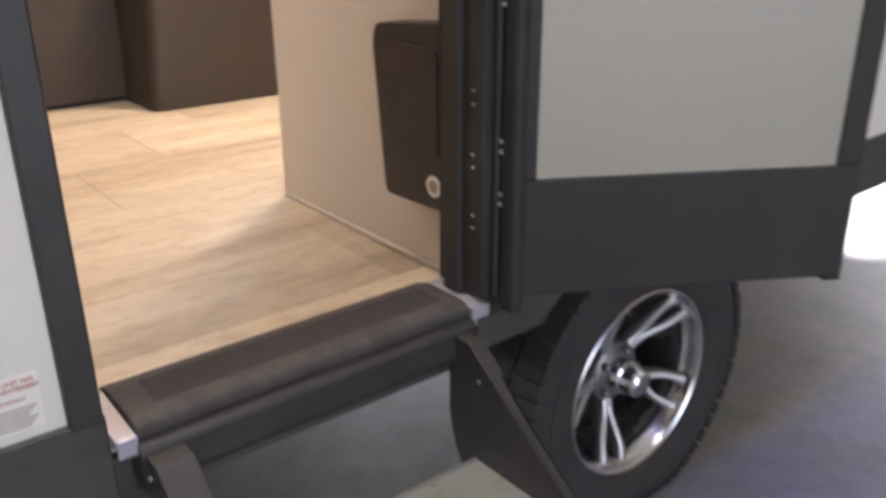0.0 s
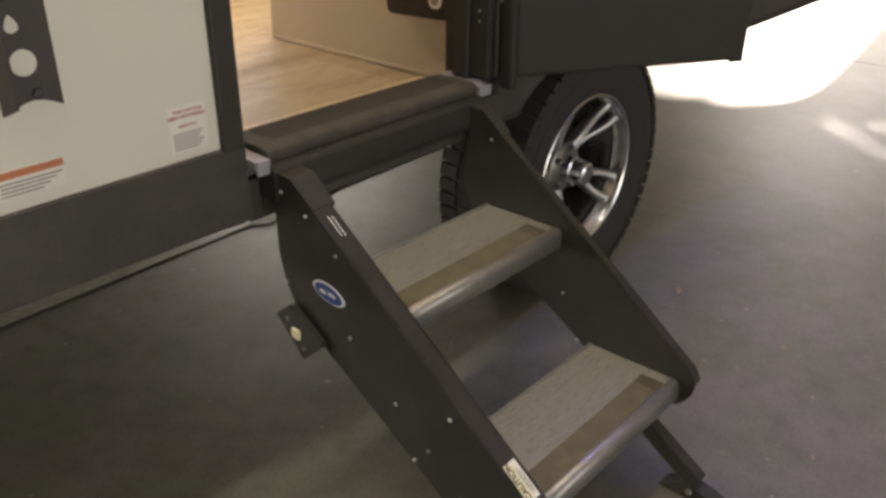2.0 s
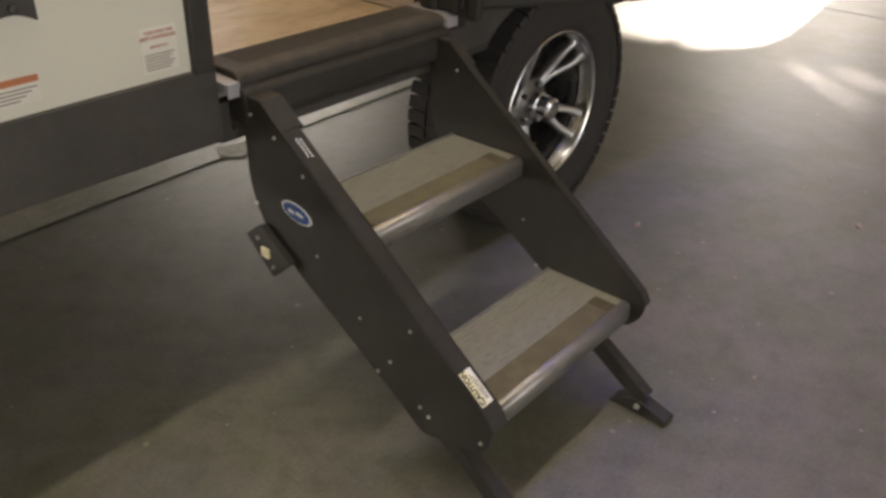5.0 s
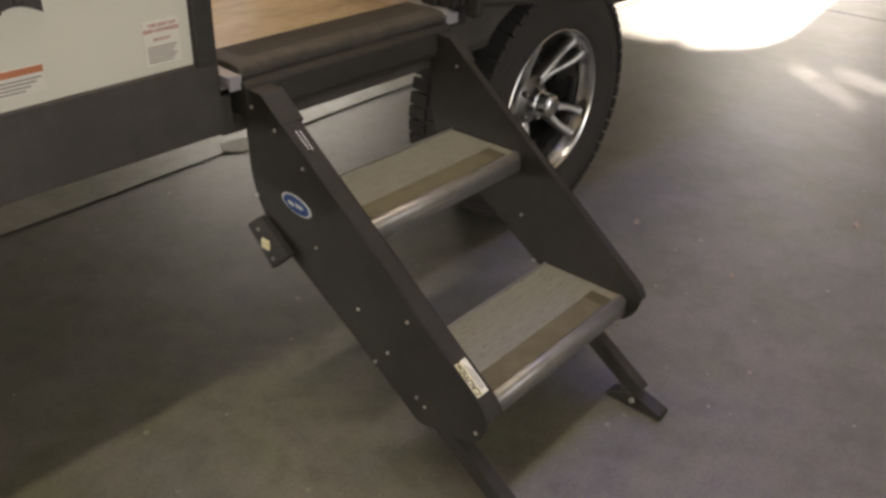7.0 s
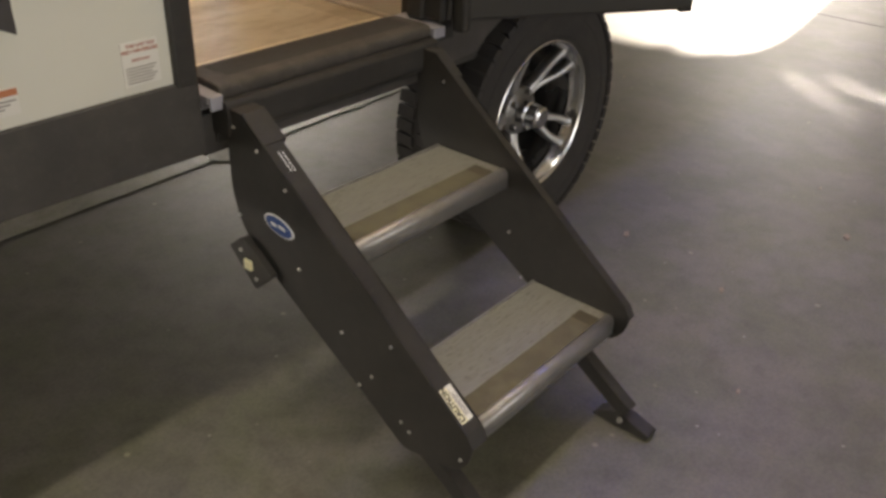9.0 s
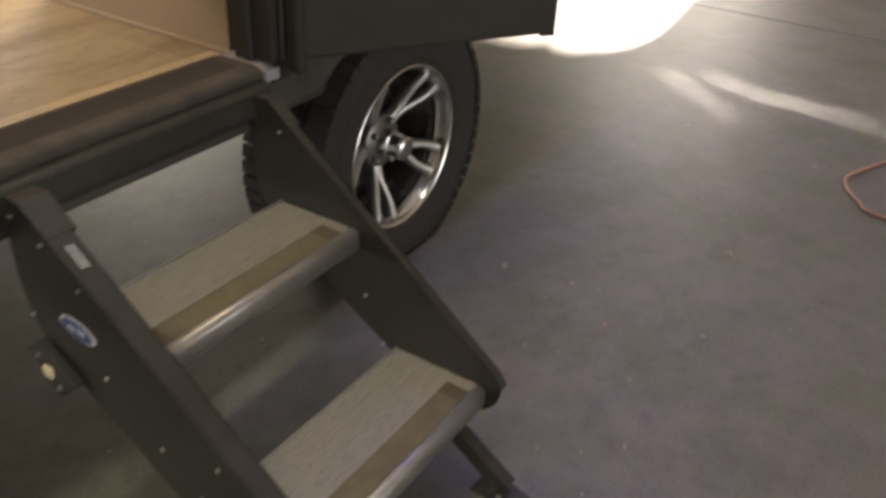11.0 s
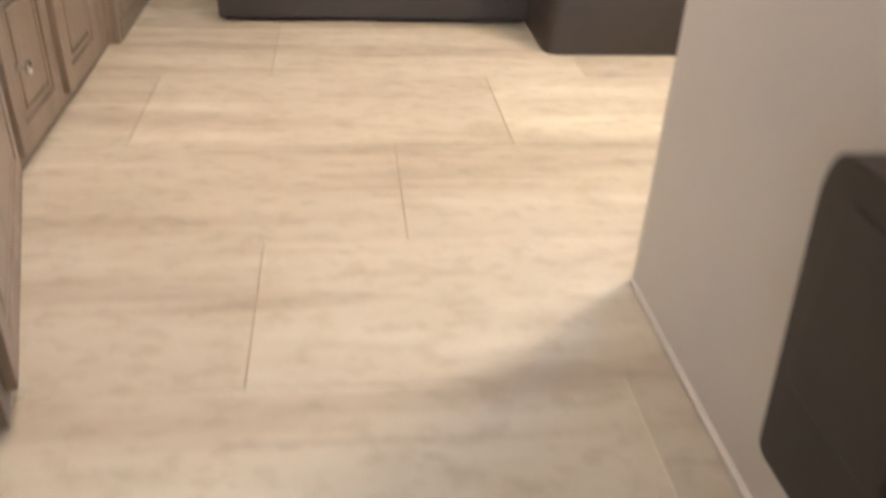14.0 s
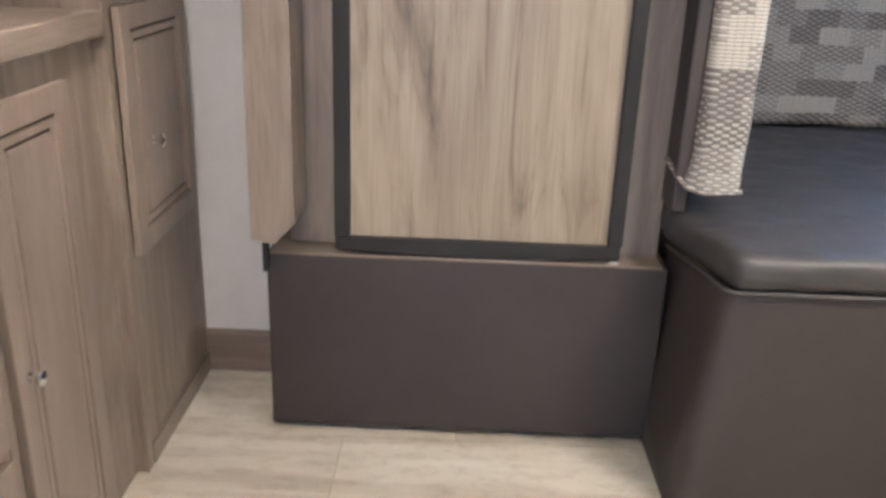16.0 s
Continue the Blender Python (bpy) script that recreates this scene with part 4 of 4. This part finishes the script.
for k in range(2):
    for q in range(6):
        b = box(-0.008 + 0.009 * k, -0.0045 + 0.009 * k, -0.024 + 0.0085 * q - 0.003 * k, -0.0185 + 0.0085 * q - 0.003 * k, 0.002, 0.0026, 0)
        b.transform(fm)
        part("print_bar", b, "badge_white", steps)

# ---- things on the concrete ----
knots = [Vector((x, y, 0.008)) for x, y in ((6.2, -2.9), (4.6, -2.05), (3.6, -1.52), (3.25, -1.25), (3.06, -1.150), (2.93, -1.105), (2.83, -1.120), (2.73, -1.185), (2.645, -1.30), (2.70, -1.9), (3.2, -2.7), (4.2, -3.4))]
hose_pts = []
for a, p, q, d in zip(knots, knots[1:], knots[2:], knots[3:]):
    for k in range(6):
        t = k / 6
        hose_pts.append(0.5 * (2 * p + (q - a) * t + (2 * a - 5 * p + 4 * q - d) * t * t + (3 * p - a - 3 * q + d) * t ** 3))
tagged(part("air_hose", sweep(hose_pts, 0.0075, 8), "hose", smooth=True), "loop of red rubber air hose lying on concrete", "hose")
for x, y, r in ((2.025, -0.888, 0.028), (1.475, -0.300, 0.026), (1.372, -0.708, 0.018), (2.96, 0.57, 0.013), (2.36, -0.676, 0.012), (0.93, -0.96, 0.012)):
    pts = rounded([(x - r, y - 0.3 * r), (x - 0.2 * r, y - 0.6 * r), (x + r, y + 0.1 * r), (x + 0.1 * r, y + 0.5 * r)], 0.02, 3)
    tagged(part("dry_leaf", prism(pts, "z", 0.0, 0.003), "leaf"), "small dry leaf lying on concrete", "leaf", "leaves on the shop floor")

# ---- cabin shell ----
tagged(part("ceiling", box(-2.4, 3.8, 0.05, 4.15, 2.66, 2.70, 0), "cab_wall"), "pale cabin ceiling", "ceiling", kind="structure")
tagged(part("wall_inner_south", merge(box(-2.4, -0.03, 0.05, 0.075, FLOOR, 2.66, 0), box(-0.004, 0.80, 0.05, 0.075, 2.56, 2.66, 0)), "cab_wall"), "grey cabin wallboard", "wall", kind="structure")
tagged(part("wall_inner_west", box(-2.42, -2.4, 0.05, 4.15, FLOOR, 2.66, 0), "cab_wall"), "grey cabin wallboard", "wall", kind="structure")
tagged(part("wall_inner_east", box(3.8, 3.82, 0.05, 4.15, FLOOR, 2.66, 0), "cab_wall"), "grey cabin wallboard", "wall", kind="structure")
tagged(part("wall_inner_north", box(-2.4, 3.8, 4.12, 4.15, FLOOR, 2.66, 0), "cab_wall"), "grey cabin wallboard", "wall", kind="structure")
part_wall = prism(rounded([(0.858, 0.121), (0.855, 1.045), (2.6, 1.055), (2.6, 0.121)], 0.055, 8), "z", FLOOR, 2.66)
partition = tagged(part("partition", part_wall, "cab_wall"), "smooth grey partition wall with a rounded corner", "wall", kind="structure")
part("quarter_round", box(0.846, 0.860, 0.125, 1.00, FLOOR, FLOOR + 0.013, 0.005), "cab_wall", partition, "slim grey quarter-round trim")
part("edge_trim", box(0.80, 0.871, 0.075, 0.121, FLOOR, 2.66, 0.003), "cab_wall", partition)
tagged(part("wall_recess", box(-0.62, 0.02, 3.003, 3.05, FLOOR, 2.66, 0), "white_trim"), "white wall board in the recess", "wall", kind="structure")
tagged(part("baseboard", prism(rounded([(2.984, FLOOR), (2.984, 0.888), (2.992, 0.904), (3.002, 0.904), (3.002, FLOOR)], 0.004, 2), "x", -0.45, -0.10), "wood_x"), "grey oak baseboard", "baseboard", kind="structure")

panel = thing("side_panel", "charcoal plastic fold-up panel on the partition", "panel", (0.84, 0.27, 0.94))
part("body", prism(rounded([(0.160, 0.945), (0.388, 0.938), (0.424, 1.285), (0.410, 1.325), (0.160, 1.345)], 0.02, 5), "x", 0.79, 0.869, 0.004), "charcoal_board", panel)
part("round_label", disc((0.790, 0.203, 0.997), (-1, 0, 0), 0.024, 0.003, 28), "badge_white", panel, "round silver label")
part("label_face", disc((0.788, 0.203, 0.997), (-1, 0, 0), 0.015, 0.002, 24), "grey_print", panel)
part("inset", prism(rounded([(0.185, 1.06), (0.372, 1.06), (0.376, 1.29), (0.185, 1.29)], 0.03, 5), "x", 0.786, 0.792, 0.002), "charcoal_board", panel)
# ---- left cabinets ----
FX = -0.43  # plane of the cabinet faces


def raised_door(y0, y1, z0, z1, parent, x=FX, name="door"):
    """A framed door with a routed groove round a raised field, proud of the face."""
    w = 0.055
    outer, inner = [(y0, z0), (y1, z0), (y1, z1), (y0, z1)], [(y0 + w, z0 + w), (y1 - w, z0 + w), (y1 - w, z1 - w), (y0 + w, z1 - w)]
    d = part(name, ring(outer, inner, "x", x + 0.001, x + 0.020), "wood_door", parent)
    part("groove", box(x + 0.001, x + 0.010, y0 + 0.05, y1 - 0.05, z0 + 0.05, z1 - 0.05, 0), "groove", d)

    def inside(g):
        return [(y0 + g, z0 + g), (y1 - g, z0 + g), (y1 - g, z1 - g), (y0 + g, z1 - g)]

    part("bead", ring(inside(0.0630), inside(0.0800), "x", x + 0.008, x + 0.0165), "wood_door", d)
    part("field", box(x + 0.008, x + 0.018, y0 + 0.088, y1 - 0.088, z0 + 0.088, z1 - 0.088, 0.004), "wood_door", d)
    return d


def knob(x, y, z, parent):
    k = part("knob", merge(disc((x, y, z), (1, 0, 0), 0.0105, 0.004, 16), disc((x, y, z), (1, 0, 0), 0.0046, 0.026, 12), disc((x + 0.022, y, z), (1, 0, 0), 0.0165, 0.009, 20, 0.004)), "chrome", parent, "small chrome knob")
    return k


cab = thing("drawer_cabinet", "taupe oak base cabinet with two drawers over a small door", "cabinet", (-0.6, 1.68, FLOOR))
part("carcass", box(-0.95, FX, 1.475, 1.865, FLOOR, 1.90, 0.002), "wood_grey_z", cab)
d = raised_door(1.505, 1.840, 0.795, 1.192, cab)
knob(FX + 0.02, 1.57, 0.985, d)
for z0, z1 in ((1.218, 1.506), (1.530, 1.805)):
    dr = part("drawer_front", box(FX + 0.001, FX + 0.02, 1.505, 1.840, z0, z1, 0.004), "wood_door", cab)
    knob(FX + 0.02, 1.685, (z0 + z1) / 2 + (0.015 if z0 < 1.3 else 0.0), dr)
cab = thing("door_cabinet", "taupe oak base cabinet with one tall raised-panel door", "cabinet", (-0.6, 2.05, FLOOR))
part("carcass", box(-0.95, FX, 1.868, 2.412, FLOOR, 1.90, 0.002), "wood_grey_z", cab)
d = raised_door(1.895, 2.240, 0.795, 1.832, cab)
knob(FX + 0.02, 1.93, 1.318, d)
tagged(part("counter_top", prism(rounded([(1.46, 1.900), (2.412, 1.900), (2.412, 1.955), (1.46, 1.955)], 0.004, 2), "x", -0.98, -0.395, 0.003), "wood_grey_y"), "brown wood-look worktop over the base cabinets", "worktop")
pantry = thing("pantry_cabinet", "tall grey oak pantry cabinet with a small upper door", "cabinet", (-0.6, 2.65, FLOOR))
part("carcass", box(-0.95, -0.405, 2.45, 3.01, FLOOR, 2.66, 0.003), "wood_grey_z", pantry)
part("post", box(-0.49, -0.398, 2.415, 2.452, FLOOR, 2.66, 0.003), "wood_grey_z", pantry, "grey oak corner post")
d = raised_door(2.456, 2.915, 1.362, 1.96, pantry, x=-0.396)
knob(-0.376, 2.585, 1.628, d)
part("toe_rail", box(-0.404, -0.396, 2.46, 3.0, FLOOR, 0.82, 0.002), "wood_grey_y", pantry)

# angled cabinet beside the entry
ang = math.atan2(0.670 - 1.465, -0.195 + 0.425)
am = Matrix.Translation((-0.425, 1.465, 0)) @ Matrix.Rotation(ang + math.pi / 2, 4, "Z")
angled = thing("angled_cabinet", "taupe oak cabinet set at an angle beside the entry", "cabinet", (-0.45, 0.9, FLOOR))
part("carcass", prism([(-0.425, 1.465), (-0.195, 0.670), (-0.80, 0.670), (-0.95, 1.465)], "z", FLOOR, 1.90, 0.002), "wood_grey_z", angled)
La = math.hypot(0.23, 0.795)
for y0, y1 in ((-La + 0.035, -0.04),):
    d = raised_door(y0, y1, 0.80, 1.80, angled, x=0.0)
    for o in (d, *d.children):
        o.data.transform(Matrix.Scale(1 / U, 4))
        o.data.transform(am)
        o.data.transform(Matrix.Scale(U, 4))
part("top", prism([(-0.395, 1.465), (-0.16, 0.650), (-0.80, 0.650), (-0.95, 1.465)], "z", 1.901, 1.955, 0.003), "wood_grey_y", angled)

outlet = part("outlet_plate", prism(rounded([(-0.300, 1.02), (-0.225, 1.02), (-0.225, 1.14), (-0.300, 1.14)], 0.008, 3), "y", 0.662, 0.6695), "white_trim", angled, "pale outlet plate on the cabinet's end")

# ---- refrigerator on its plinth ----
plinth = thing("plinth_box", "dark brown vinyl-faced plinth below the refrigerator", "plinth", (0.43, 2.8, 0.775))
part("front", box(-0.118, 0.975, 2.660, 3.0, 0.776, 1.306, 0.005), "brown_board", plinth)
part("ledge", box(-0.108, 0.958, 2.658, 3.0, 1.306, 1.311, 0.001), "wood_x", plinth, "grey oak ledge")
part("slide_foot", box(-0.10, 0.96, 2.70, 3.0, FLOOR, 0.776, 0), "brown_board", plinth)
fridge = thing("refrigerator", "built-in refrigerator with a light oak door panel and black frame", "refrigerator", (0.44, 2.8, 1.312))
part("cabinet_body", box(0.069, 0.846, 2.745, 3.4, 1.314, 2.6, 0.003), "black_plastic", fridge)
arc = [(0.070 + 0.770 * k / 16, 1.327 - 0.014 * math.sin(math.pi * k / 16)) for k in range(17)]
part("door_frame", merge(prism(arc + [(0.840, 1.361), (0.070, 1.361)], "y", 2.664, 2.744, 0.003), box(0.068, 0.110, 2.664, 2.744, 1.361, 2.6, 0.004), box(0.804, 0.844, 2.664, 2.744, 1.361, 2.6, 0.004)), "black_plastic", fridge, "black door frame")
part("door_panel", box(0.108, 0.806, 2.682, 2.74, 1.359, 2.6, 0.002), "wood_light", fridge, "light oak door panel")
part("hinge", box(0.806, 0.842, 2.662, 2.70, 1.313, 1.321, 0.002), "chrome", fridge)
tagged(part("filler_panel", box(-0.065, 0.068, 2.75, 2.78, 1.312, 2.66, 0.002), "wood_grey_z"), "grey oak filler panel beside the refrigerator", "panel")
tagged(part("filler_panel", box(0.847, 0.955, 2.735, 2.765, 1.312, 2.66, 0.002), "wood_grey_z"), "grey oak filler panel beside the refrigerator", "panel")
fascia = thing("slide_fascia", "grey oak slide-out fascia board", "fascia", (-0.1, 2.6, 1.4))
part("board", prism([(-0.140, 1.369), (-0.078, 1.360), (-0.022, 1.422), (-0.022, 2.66), (-0.130, 2.66)], "y", 2.585, 2.75, 0.002), "wood_grey_z", fascia)
part("rubber_seal", box(-0.118, -0.105, 2.615, 2.648, 1.27, 1.368, 0.002), "black_plastic", fascia)

# ---- dinette bench ----
bench = thing("dinette_bench", "dark leatherette dinette bench with a padded seat", "bench", (1.7, 3.0, FLOOR))
base = prism(rounded([(0.966, 2.332), (3.0, 2.332), (3.0, 4.1), (0.962, 4.1)], 0.06, 8), "z", FLOOR, 1.384, 0.004)
for v in base.verts:
    if v.co.x < 1.1:
        v.co.x += 0.055 * (v.co.z - FLOOR) / 0.615 * max(0.0, min(1.0, (2.65 - v.co.y) / 0.3))
part("base", base, "brown_board", bench, "dark brown vinyl bench base")
part("piping", sweep([(0.955, 2.64, 1.386), (1.022, 2.345, 1.386), (1.042, 2.326, 1.386), (3.0, 2.326, 1.386)], 0.006, 8), "leather", bench, smooth=True)
seat = pad(0.950, 3.02, 2.312, 3.90, 1.388, 1.478, 0.036, 0.018, 0.006)
for v in seat.verts:  # the front corner is cut off
    v.co.x += 0.085 * max(0.0, min(1.0, (2.65 - v.co.y) / 0.33)) * max(0.0, min(1.0, (1.35 - v.co.x) / 0.4))
part("seat_cushion", seat, "leather", bench, "dark grey leatherette seat cushion, creased along its edge", smooth=True)
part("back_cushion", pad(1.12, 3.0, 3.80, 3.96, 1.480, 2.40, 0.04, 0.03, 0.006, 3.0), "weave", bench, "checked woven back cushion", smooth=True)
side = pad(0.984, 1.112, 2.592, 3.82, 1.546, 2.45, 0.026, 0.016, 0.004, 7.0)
for v in side.verts:  # the lower hem sags and rolls outward
    low = max(0.0, (1.64 - v.co.z) / 0.09)
    v.co.z -= 0.012 * low * math.sin((v.co.x - 0.984) / 0.128 * math.pi)
    v.co.x -= 0.018 * low * max(0.0, (1.044 - v.co.x) / 0.06)
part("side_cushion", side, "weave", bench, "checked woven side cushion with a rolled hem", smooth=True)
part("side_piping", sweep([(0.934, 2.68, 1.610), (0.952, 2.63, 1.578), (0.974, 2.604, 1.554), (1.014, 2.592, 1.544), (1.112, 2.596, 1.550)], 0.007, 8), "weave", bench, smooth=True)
part("side_support", box(0.948, 0.987, 2.62, 3.82, 1.480, 2.45, 0.006), "brown_board", bench)

# ---- cabin lights ----
# fittings out of view; the last two stand over the added fills
for x, y in ((1.67, 1.67), (-0.059, 1.706), (0.33, 0.494)):
    cl = thing("ceiling_light", "unseen round ceiling fitting over a cabin lamp", "ceiling light", (x, y, 2.65))
    part("ring", disc((x, y, 2.66), (0, 0, -1), 0.10, 0.012, 28), "lamp_white", cl)

# ---- cabin floor ----
floor = tagged(part("floor", box(-2.4, 3.8, 0.145, 4.12, 0.735, 0.7535, 0), "tile_joint"), "pale travertine-look vinyl tile floor", "floor", kind="structure")
ROWS_Y = [0.316, 0.737, 1.184, 1.652, 2.136, 2.628, 3.10]
OFFSETS = [0.757 - 0.965, 0.137, 0.430, 0.738, 0.092, 0.42]
GAP, GAP_Y = 0.0012, 0.0006


def tile(x0, x1, y0, y1, look_of="tile"):
    part("tile", box(x0 + GAP, x1 - GAP, y0 + GAP_Y, y1 - GAP_Y, 0.7525, FLOOR, 0.0012, 1), look_of, floor)


for (y0, y1), off in zip(zip(ROWS_Y, ROWS_Y[1:]), OFFSETS):
    x = off - 0.965 * 3
    while x < 3.2:
        a, b = max(x, -1.9), min(x + 0.965, 3.2)
        if b > a + 0.02:
            if y0 < 0.4 and a < 0.757 < b:
                tile(a, 0.757, y0, y1)
                tile(0.757, 0.90, y0, 0.538)
                tile(0.757, 0.90, 0.538, y1)
            elif not (y0 < 0.4 and a >= 0.75):
                tile(a, b, y0, y1)
        x += 0.965
# front row: daylight at the entry put into a lifted tile colour
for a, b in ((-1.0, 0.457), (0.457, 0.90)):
    tile(a, b, 0.146, 0.316, "tile_daylit")
